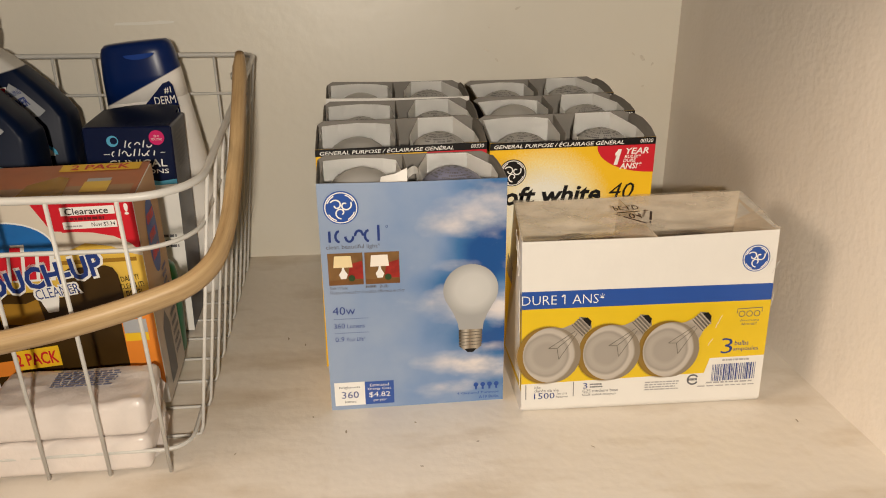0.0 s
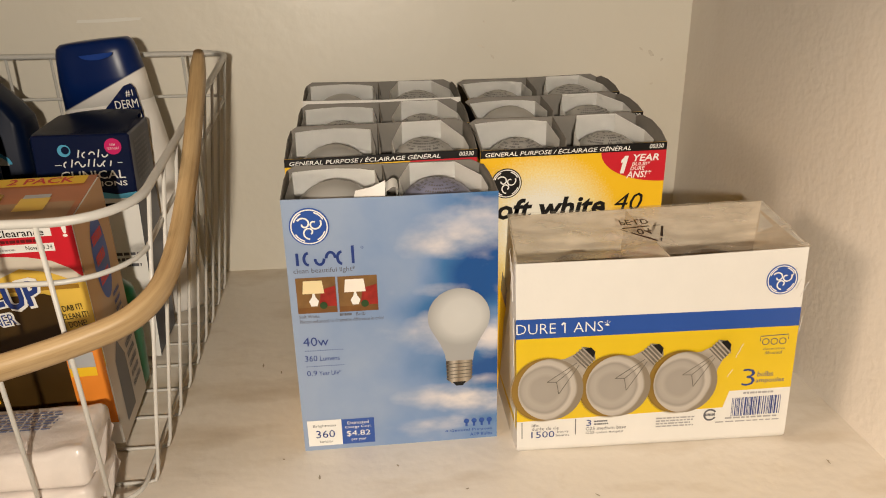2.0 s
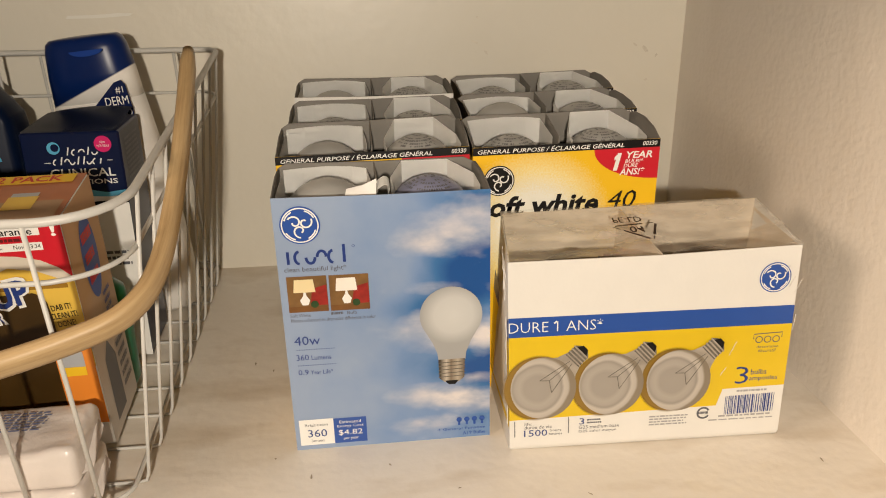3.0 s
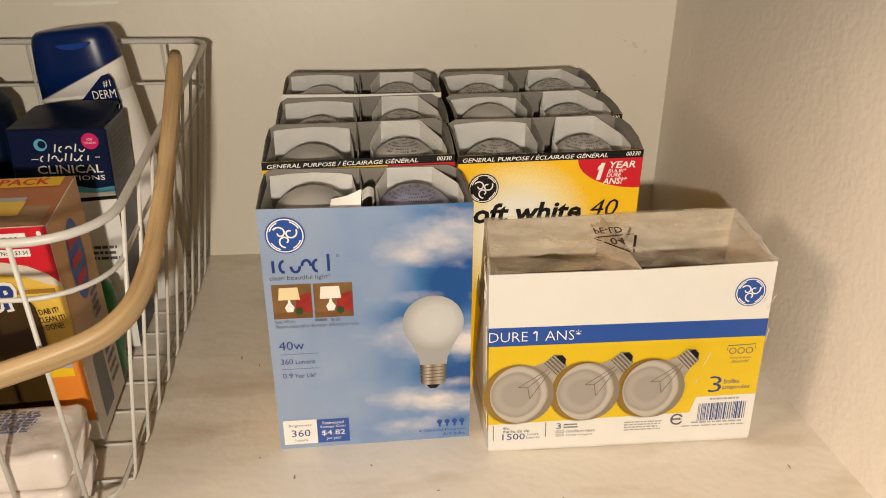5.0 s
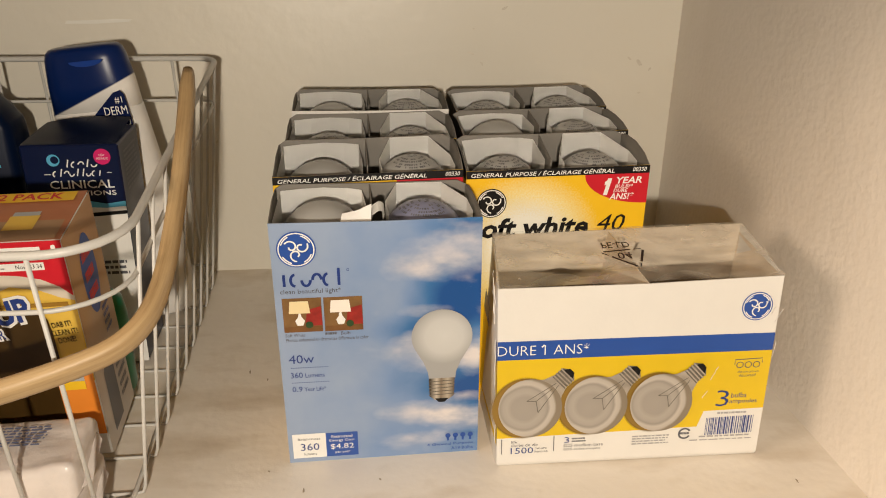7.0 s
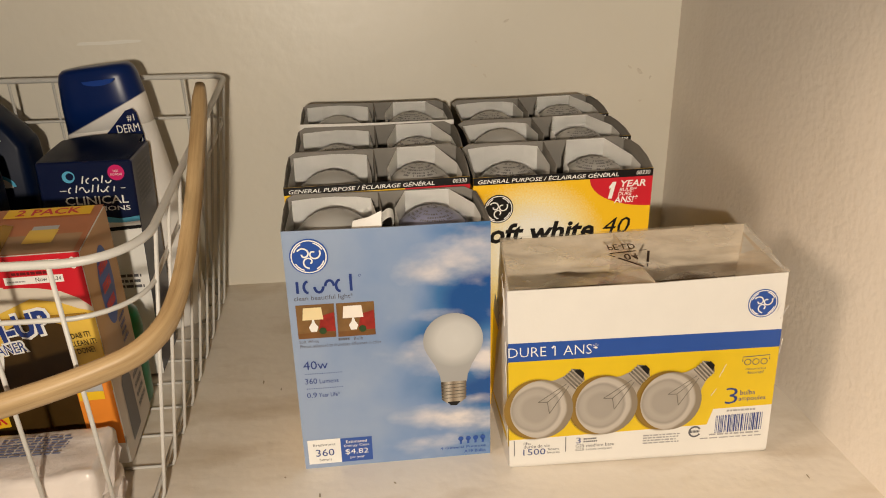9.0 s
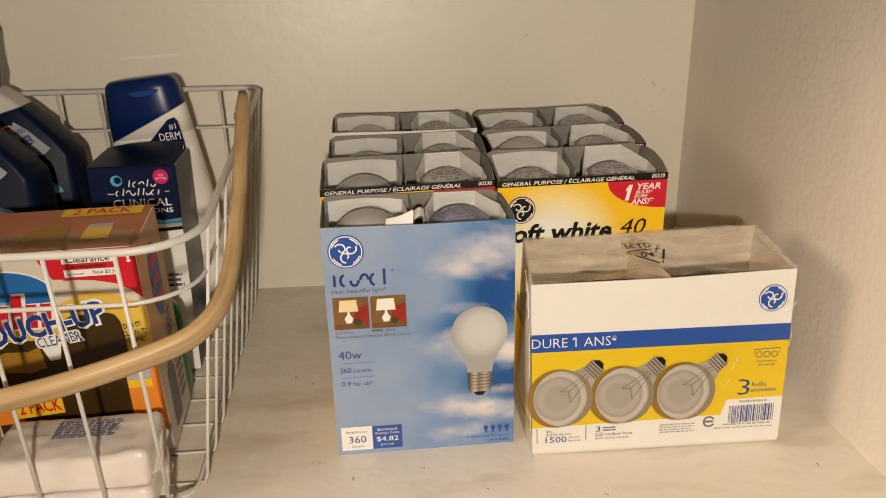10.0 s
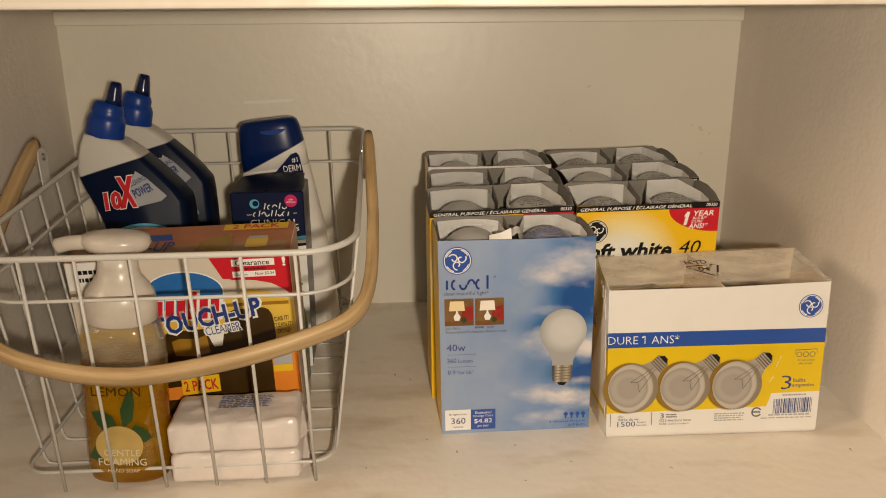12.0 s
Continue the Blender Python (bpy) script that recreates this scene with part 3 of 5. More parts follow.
def carton(m, hf, hb, front, side, label, blue=False, torn=False, seed=0, group=""):
    """An opened carton for bulbs: front lower than the back, slanted sides, a paper insert and two bulbs."""
    rnd = random.Random(seed)
    c = thing("bulb_carton", m, label, "carton", group)
    t = 0.0007
    part("front_panel", sheet([(0, 0, 0), (W, 0, 0), (W, 0, hf), (W * 0.5, 0, hf - 0.0006), (0, 0, hf)], t), front, c)
    part("back_panel", sheet([(0, D - t, 0), (W, D - t, 0), (W, D - t, hb - 0.003), (W - 0.006, D - t, hb), (W * 0.5, D - t, hb - 0.0007), (0.005, D - t, hb), (0, D - t, hb - 0.003)], t), M_GREY, c, "bare grey card inside")
    for x in (0, W - t):
        bulge = 0.002 * rnd.uniform(0.2, 1)
        if x == 0:
            crest = [(D - t, hb - 0.003), (D * 0.55, hf + (hb - hf) * 0.62 + bulge * 0.3)]
        else:
            crest = [(D - t, hb - 0.003), (D * 0.82, hb - 0.0004), (D * 0.5, hb - 0.0004 + bulge * 0.3), (D * 0.2, hf + (hb - hf) * 0.62)]
        part("side_panel", sheet([(x, t, 0), (x, D - t, 0)] + [(x, p, q) for p, q in crest] + [(x, t, hf)], t, (1, 0, 0)), [side, M_GREY], c)
        # bare card on the cut edges and the inner face
        for fc in c.children[-1].data.polygons:
            if fc.normal.x * (-1 if x == 0 else 1) < 0.5:
                fc.material_index = 1
        xl = x + (t * 1.4 if x == 0 else -t * 0.7)
        part("side_lining", sheet([(xl, t * 2, 0.02), (xl, D - t * 2, 0.02), (xl, D - t * 2, hb - 0.0035)] + [(xl, p, q - 0.0004) for p, q in crest[1:]] + [(xl, t * 2, hf - 0.0004)], t * 0.3, (1, 0, 0)), M_GREY, c)
    part("front_lining", sheet([(t, t * 1.3, 0.02), (W - t, t * 1.3, 0.02), (W - t, t * 1.3, hf - 0.0006), (t, t * 1.3, hf - 0.0006)], t * 0.3), M_GREY, c)
    part("bottom_panel", block(t, W - t, t, D - t, 0.0, t), M_GREY, c)
    mid = W * rnd.uniform(0.475, 0.495)
    part("divider", sheet([(mid, D * 0.30, 0.02), (mid, D - 0.002, 0.02), (mid, D - 0.002, hb - 0.001), (mid, D * 0.30, hf)], t, (1, 0, 0)), M_GREY, c)

    def insert(line, tops):
        bm = bmesh.new()
        lo = [bm.verts.new((x, y, 0.05)) for x, y in line]
        hi = [bm.verts.new((x, y, z)) for (x, y), z in zip(line, tops)]
        for i in range(len(line) - 1):
            bm.faces.new((lo[i], lo[i + 1], hi[i + 1], hi[i]))
        bmesh.ops.solidify(bm, geom=bm.faces[:], thickness=0.0006)
        part("paper_insert", bm, M_INNER, c, "bright white folded paper insert")

    j = rnd.uniform(-0.0006, 0.0006)
    # plain bay
    yb = D - 0.0050
    insert([(0.0022, 0.006), (0.0036, yb), (W * 0.13, yb + 0.0015), (W * 0.25, yb + 0.002), (W * 0.37, yb + 0.0015), (mid - 0.0045, yb), (mid - 0.0025, 0.024)],
           [hf - 0.0006, hb - 0.0030 + j, hb - 0.0024 + j, hb - 0.0020 + j, hb - 0.0026 + j, hb - 0.0036 + j, hf - 0.001])
    # bay with folded corners
    insert([(mid + 0.0100, 0.020), (mid + 0.0085, 0.030), (mid + 0.0170, yb + 0.0025), (W - 0.0165, yb + 0.0025), (W - 0.0045, 0.030), (W - 0.003, 0.016)],
           [hf - 0.003, hf + 0.0005, hb - 0.0004, hb - 0.0004, hf + 0.001, hf - 0.002])
    top = hf + 0.0016
    ta = top + rnd.uniform(-0.003, 0.001)
    bulb(c, W * 0.245, D * 0.5, ta, M_BULB)
    if seed % 2 == 0:
        stamp(c, W * 0.245, D * 0.5, ta, seed + 50)
    tb = top + rnd.uniform(-0.0015, 0.0015)
    bulb(c, W * 0.745, D * 0.5, tb, M_BULBBLUE if blue else M_BULB)
    stamp(c, W * 0.745, D * 0.5, tb, seed)
    if torn:
        bm = sheet([(mid - 0.019, 0.004, hf - 0.006), (mid - 0.001, 0.006, hf - 0.005), (mid + 0.000, 0.017, hf + 0.0035), (mid - 0.008, 0.015, hf + 0.0005), (mid - 0.017, 0.014, hf - 0.001)], 0.0006, (0, 0.9, 0.4))
        part("torn_flap", bm, M_INNER, c, "crumpled torn paper flap")
        pts = spline([(mid + 0.000, 0.016, hf + 0.000), (mid + 0.004, 0.015, hf + 0.003), (mid + 0.007, 0.016, hf + 0.001), (mid + 0.006, 0.018, hf - 0.004)], 6)
        bm = bmesh.new()
        lo = [bm.verts.new(p - Vector((0, 0.004, 0.0015))) for p in pts]
        hi = [bm.verts.new(p + Vector((0, 0.004, 0.0015))) for p in pts]
        for i in range(len(pts) - 1):
            bm.faces.new((lo[i], lo[i + 1], hi[i + 1], hi[i]))
        bmesh.ops.solidify(bm, geom=bm.faces[:], thickness=0.0005)
        part("torn_curl", bm, M_INNER, c)
    return c


def a19_outline(r):
    """Outline of a pear-shaped bulb, globe centre at the origin, metres, y down."""
    pts = []
    for k in range(25):
        a = radians(-205 + 230 * k / 24)
        pts.append((r * math.cos(a), r * math.sin(a)))
    pts += [(r * 0.62, r * 0.95), (r * 0.47, r * 1.35), (r * 0.44, r * 1.62), (-r * 0.44, r * 1.62), (-r * 0.47, r * 1.35), (-r * 0.62, r * 0.95)]
    return pts


# carton printed with a blue sky
HF = 0.1620
sky = carton(pose(-0.0755, 0.4995, 0.0, 0, 0, 0.8), HF, HF + 0.0030, M_SKY, M_YELLOW, "light blue sky-printed bulb carton with torn open top", True, True, 3)
f = Face(sky, (0, 0, HF), (W, 0, 0), (0, 0, -HF))
emblem(f, 0.120, 0.097, 0.0109, M_LOGO, M_PAPER)
soft_word(f, 0.026, 0.335, 0.172, 0.238, M_NAVYINK, "icuncl", 2, 0.0016)
f.disc("trade_ring", 0.354, 0.180, 0.0008, M_NAVYINK, 2, inner=0.7)
f.text("clean beautiful light*", 0.029, 0.316, 0.248, 0.272, M_GREYINK)


def lamp_photo(u0, u1, v0, v1, shade):
    f.rect("photo", u0, u1, v0, v1, M_PHOTO, 1)
    w, h = u1 - u0, v1 - v0
    f.rect("photo_table", u0, u1, v0 + h * 0.84, v1, M_PHOTO2, 2)
    f.poly("photo_sofa", [(u0 + w * 0.55, v0 + h * 0.82), (u0 + w * 0.62, v0 + h * 0.35), (u0 + w * 0.98, v0 + h * 0.25), (u1, v0 + h * 0.82)], M_PHOTORED, 2)
    f.poly("photo_shade", [(u0 + w * 0.19, v0 + h * 0.08), (u0 + w * 0.66, v0 + h * 0.08), (u0 + w * 0.70, v0 + h * 0.44), (u0 + w * 0.15, v0 + h * 0.44)], shade, 3)
    f.poly("photo_lamp_base", [(u0 + w * 0.40, v0 + h * 0.44), (u0 + w * 0.45, v0 + h * 0.44), (u0 + w * 0.47, v0 + h * 0.54), (u0 + w * 0.55, v0 + h * 0.66), (u0 + w * 0.50, v0 + h * 0.80), (u0 + w * 0.35, v0 + h * 0.80), (u0 + w * 0.30, v0 + h * 0.66), (u0 + w * 0.38, v0 + h * 0.54)], M_PAPER, 3)
    f.disc("photo_plant", u0 + w * 0.66, v0 + h * 0.78, 0.0022, M_LEAF, 4)


M_PHOTO = mat("photo_wall", (0.19, 0.10, 0.035), 0.35, var=0.3, scale=200)
M_PHOTO2 = mat("photo_table", (0.16, 0.07, 0.02), 0.35, var=0.3, scale=200)
M_PHOTORED = mat("photo_red", (0.27, 0.02, 0.015), 0.35, var=0.4, scale=300)
M_SHADEWARM = mat("photo_shade_warm", (0.80, 0.66, 0.38), 0.35)
M_SHADECOOL = mat("photo_shade_cool", (0.82, 0.76, 0.68), 0.35)
lamp_photo(0.033, 0.219, 0.285, 0.421, M_SHADEWARM)
lamp_photo(0.229, 0.415, 0.286, 0.422, M_SHADECOOL)
f.text("Soft White", 0.036, 0.131, 0.427, 0.440, M_GREYINK)
f.text("Bulb", 0.305, 0.351, 0.426, 0.439, M_GREYINK)
f.bars(0.228, 0.295, 0.424, 0.442, 1, M_GREYINK, seed=2)
f.text("Photos enhanced to dramatize difference in color", 0.037, 0.440, 0.446, 0.460, M_GREYINK)
f.text("40w", 0.041, 0.164, 0.516, 0.552, M_NAVYINK)
f.text("360", 0.044, 0.103, 0.590, 0.614, M_NAVYINK)
f.text("Lumens", 0.116, 0.211, 0.595, 0.614, M_NAVYINK)
f.text("0.9", 0.046, 0.096, 0.652, 0.674, M_NAVYINK)
f.text("Year Life*", 0.106, 0.213, 0.655, 0.674, M_NAVYINK)
for vv in (0.569, 0.633):
    for k in range(16):
        f.rect("dot", 0.048 + 0.0118 * k, 0.053 + 0.0118 * k, vv, vv + 0.0035, M_NAVYINK, 2)
BR = 0.0184
bx, bz = 0.806 * W, HF * (1 - 0.468)
bm = bmesh.new()
bm.faces.new([bm.verts.new((x, 0, -y)) for x, y in a19_outline(BR)])
bmesh.ops.recalc_face_normals(bm, faces=bm.faces[:])
part("printed_bulb", bm, M_LAMPPRINT, sky, "printed white frosted bulb", pose(bx, -0.0006, bz))
f.poly("printed_base", [(0.804 - 0.067, 0.648), (0.804 + 0.067, 0.648), (0.804 + 0.063, 0.728), (0.804 + 0.034, 0.746), (0.804 - 0.034, 0.746), (0.804 - 0.063, 0.728)], M_BASEPRINT, 3)
for k in range(5):
    f.poly("printed_thread", [(0.804 - 0.068, 0.660 + 0.015 * k), (0.804 + 0.068, 0.657 + 0.015 * k), (0.804 + 0.068, 0.6605 + 0.015 * k), (0.804 - 0.068, 0.6635 + 0.015 * k)], M_SCREWPRINT, 4)
f.poly("printed_tip", [(0.804 - 0.036, 0.738), (0.804 + 0.036, 0.738), (0.804 + 0.016, 0.755), (0.804 - 0.016, 0.755)], M_BLACK, 4)
f.rect("facts_label", 0.022, 0.194, 0.868, 0.980, M_PAPER, 1, "white printed facts label")
f.rect("cost_label", 0.194, 0.360, 0.870, 0.980, M_LOGO, 1, "blue printed cost label")
f.text("Brightness", 0.050, 0.166, 0.886, 0.900, M_GREYINK)
f.text("360", 0.062, 0.158, 0.912, 0.945, M_NAVYINK)
f.text("lumens", 0.078, 0.142, 0.955, 0.967, M_GREYINK)
f.text("Estimated", 0.224, 0.332, 0.880, 0.893, M_PAPER)
f.text("Energy Cost", 0.212, 0.344, 0.899, 0.913, M_PAPER)
f.text("$4.82", 0.216, 0.338, 0.921, 0.948, M_PAPER)
f.text("per year", 0.240, 0.316, 0.957, 0.969, M_PAPER)
for k in range(4):
    u = 0.838 + 0.040 * k
    f.disc("small_bulb", u, 0.916, 0.0017, M_LOGO, 3)
    f.rect("small_bulb_neck", u - 0.006, u + 0.006, 0.921, 0.940, M_LOGO, 3)
f.text("4 General Purpose", 0.725, 0.974, 0.951, 0.966, M_LOGO)
f.text("A19 Bulbs", 0.856, 0.974, 0.972, 0.986, M_LOGO)
settle(sky, -0.0155, -0.020)


# cartons printed in yellow
def yellow_carton(m, seed, hf=0.1675, dz=0.0045):
    c = carton(m, hf, hf + dz, M_GLOW, M_CARTONSIDE, "yellow and black bulb carton with opened top", seed=seed, group="yellow bulb cartons")
    g = Face(c, (0, 0, hf), (W, 0, 0), (0, 0, -hf))
    g.rect("black_band", 0.0, 1.0, 0.0, 0.030, M_BLACK, 1, "black printed band")
    for o, r in (((0, D, hf), (0, -D, 0)), ((W, 0, hf), (0, D, 0))):
        Face(c, o, r, (0, 0, -hf)).rect("side_band", 0.01, 0.99, 0.002, 0.034, M_BLACK, 1)
    g.text("GENERAL PURPOSE / ÉCLAIRAGE GÉNÉRAL", 0.025, 0.805, 0.005, 0.0245, M_PAPER, 2, 0.008, 0.2)
    g.text("00330", 0.905, 0.982, 0.006, 0.0225, M_PAPER, 2, 0.008, 0.2)
    pts = [(1.0, 0.030)] + [(1.0 - 0.355 * math.sin(radians(a)), 0.030 + 0.118 * math.cos(radians(a))) for a in range(0, 91, 6)]
    g.poly("red_corner", pts, M_RED, 1, "red printed corner")
    g.text("1", 0.752, 0.795, 0.046, 0.112, M_PAPER, 2, 0.03, 0.2)
    g.poly("numeral_flag", [(0.793, 0.046), (0.779, 0.046), (0.757, 0.061), (0.755, 0.073), (0.784, 0.063)], M_PAPER, 2.3)
    g.text("YEAR", 0.820, 0.962, 0.042, 0.068, M_PAPER, 2, 0.02, 0.2)
    g.text("BULB!*", 0.815, 0.915, 0.071, 0.085, M_PAPER, 2, 0.01, 0.2)
    g.text("DURE", 0.808, 0.888, 0.088, 0.102, M_PAPER, 2, 0.01, 0.2)
    g.text("ANS!*", 0.788, 0.925, 0.104, 0.131, M_PAPER, 2, 0.02, 0.2)
    emblem(g, 0.140, 0.128, 0.0098, M_BLACK, M_PAPER)
    g.text("soft white", 0.022, 0.685, 0.190, 0.270, M_BLACK, 2, 0.03, 0.2)
    g.text("40", 0.735, 0.890, 0.190, 0.258, M_BLACK, 2, 0.0, 0.25)
    return c


settle(yellow_carton(pose(-0.0803, 0.5615, 0, 0, 0, 0.3), 11, 0.1675, 0.0075), 0.0, 0.0, 0.14)
settle(yellow_carton(pose(-0.0765, 0.6225, 0, 0, 0, 0.2), 12, 0.1725, 0.0062), 0.0, 0.0, 0.08)
carton(pose(-0.0750, 0.6835, 0, 0, 0, 0.4), 0.1810, 0.1853, M_WHITE, M_YELLOW, "plain white bulb carton with opened top", seed=13)
settle(yellow_carton(pose(0.0402, 0.5585, 0, 0, 0, -0.8), 14, 0.1698, 0.0075), 0.0, 0.0, 0.13)
settle(yellow_carton(pose(0.0470, 0.6210, 0, 0, 0, 0.3), 15, 0.1760, 0.0045), 0.0, 0.0, 0.13)
settle(yellow_carton(pose(0.0495, 0.6820, 0, 0, 0, 0.4), 16, 0.1798, 0.0050), 0.0, 0.0, 0.12)


# ---- shrink-wrapped carton of globe bulbs ----
GW, GD, GH = 0.1685, 0.0760, 0.1275
globe = thing("globe_bulb_carton", pose(0.0475, 0.4815, 0.0, 0, 0, -1.1), "white blue and yellow globe bulb carton in shrink film", "carton")


def gtop(x):
    return 0.1245 + 0.0035 * x / GW


def gv(u, v):
    """Height on the face, measured down from its sloping upper edge to its rolled lower edge."""
    return 1 - (gtop(u * GW) * (1 - v) + (0.0068 + 0.0048 * u) * v) / GH


t = 0.0008
part("front_panel", sheet([(0, 0, 0.0045), (GW, 0, 0.0045), (GW, 0, gtop(GW)), (GW * 0.52, 0, gtop(GW * 0.52) - 0.0012), (0, 0, gtop(0))], t), M_WHITE, globe)
part("back_panel", sheet([(0, GD, 0), (GW, GD, 0), (GW, GD, 0.131), (GW * 0.45, GD, 0.1285), (0, GD, 0.1265)], t), M_KRAFT, globe)
for x in (0, GW - t):
    part("side_panel", sheet([(x, t, 0.0045), (x, 0.005, 0), (x, GD, 0), (x, GD, 0.127 + (0.004 if x else 0)), (x, t, gtop(x))], t, (1, 0, 0)), M_WHITE, globe)
part("bottom_panel", block(0.004, GW - 0.004, 0.0045, GD, 0, t), M_WHITE, globe)
bm = bmesh.new()
rows = []
for k in range(6):
    a = radians(90 * k / 5)
    inset = 0.0035 * (1 - math.cos(a))
    rows.append([bm.verts.new((x, 0.0045 * (1 - math.cos(a)), 0.0045 * (1 - math.sin(a)))) for x in (inset, GW * 0.5, GW - inset)])
for p, q in zip(rows, rows[1:]):
    for k in range(2):
        bm.faces.new((p[k], p[k + 1], q[k + 1], q[k]))
smooth(part("rolled_edge", bm, M_WHITE, globe, "rounded lower edge pressed in by the film"))
part("divider", sheet([(GW * 0.520, t, 0.01), (GW * 0.455, GD, 0.01), (GW * 0.455, GD, 0.1275), (GW * 0.520, t, gtop(GW * 0.52) - 0.0015)], t, (1, 0, 0)), M_KRAFT, globe)
# globe bulbs, with the box's inner shade put into their colour
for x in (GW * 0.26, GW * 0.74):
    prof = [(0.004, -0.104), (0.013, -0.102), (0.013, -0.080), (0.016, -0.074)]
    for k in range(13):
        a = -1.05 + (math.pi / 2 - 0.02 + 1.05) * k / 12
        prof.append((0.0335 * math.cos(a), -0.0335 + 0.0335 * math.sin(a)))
    smooth(part("globe_bulb", lathe(prof, 28), M_GLASSBULB, globe, "glass globe bulb coloured dark for the unlit box, seen through film", pose(x, GD * 0.47, 0.1130)))
for x in (t * 1.3, GW - t * 1.6):
    part("side_lining", sheet([(x, t * 2, 0.01), (x, GD - t, 0.01), (x, GD - t, 0.1255), (x, t * 2, gtop(x) - 0.001)], t * 0.3, (1, 0, 0)), M_KRAFT, globe)
# stretched film over the open top
bm = bmesh.new()
nx, ny = 96, 40
grid = []
for i in range(nx + 1):
    row = []
    for j in range(ny + 1):
        u, v = i / nx, j / ny
        x, y = -0.0006 + (GW + 0.0012) * u, -0.0006 + (GD + 0.0018) * v
        edge = gtop(x) * (1 - v) + (0.1275 + 0.0035 * u) * v + 0.0008
        sag = math.sin(math.pi * v) * (abs(math.sin(2 * math.pi * u)) ** 0.7)
        w = noise.noise(Vector((u * 9 + v * 3, v * 7, 1.3))) * 0.0018 * math.sin(math.pi * min(1, v * 1.05)) * math.sin(math.pi * u)
        w += noise.noise(Vector((u * 30 - v * 8, v * 5 + u * 6, 4.1))) * 0.0008 * math.sin(math.pi * v)
        ridge = 1 - abs(noise.noise(Vector((u * 16 + v * 5, v * 3.0 - u * 4, 7.7)))) * 3.2
        w += max(0.0, ridge) * 0.0008 * math.sin(math.pi * v) ** 0.6 * min(1, 6 * u, 6 * (1 - u))
        ridge = 1 - abs(noise.noise(Vector((u * 34 - v * 12, v * 8, 2.2)))) * 4.0
        w += max(0.0, ridge) * 0.0002 * math.sin(math.pi * v)
        row.append(bm.verts.new((x, y, edge - 0.0036 * sag + w)))
    grid.append(row)
for i in range(nx):
    for j in range(ny):
        bm.faces.new((grid[i][j], grid[i + 1][j], grid[i + 1][j + 1], grid[i][j + 1]))
smooth(part("film_top", bm, M_FILM, globe, "clear wrinkled shrink film"))
g = Face(globe, (0, 0, GH), (GW, 0, 0), (0, 0, -GH), 0.0001)
g.poly("blue_band", [(0, gv(0, 0.290)), (1, gv(1, 0.322)), (1, gv(1, 0.425)), (0, gv(0, 0.396))], M_LOGO, 1, "blue printed band")
g.poly("yellow_field", [(0, gv(0, 0.396)), (1, gv(1, 0.425)), (1, gv(1, 0.781)), (0.772, gv(0.772, 0.779)), (0.752, gv(0.752, 0.875)), (0, gv(0, 0.866))], M_LEMONYELLOW, 1, "yellow printed field")
g.text("DURE 1 ANS*", 0.001, 0.325, gv(0.17, 0.318), gv(0.17, 0.376), M_PAPER, 2, -0.012)
g.stroke("numeral_flag", [(0.1655, gv(0.17, 0.320)), (0.156, gv(0.17, 0.332))], 0.0010, M_PAPER, 2.3)
emblem(g, 0.918, gv(0.918, 0.164), 0.0094, M_LOGO, M_PAPER)
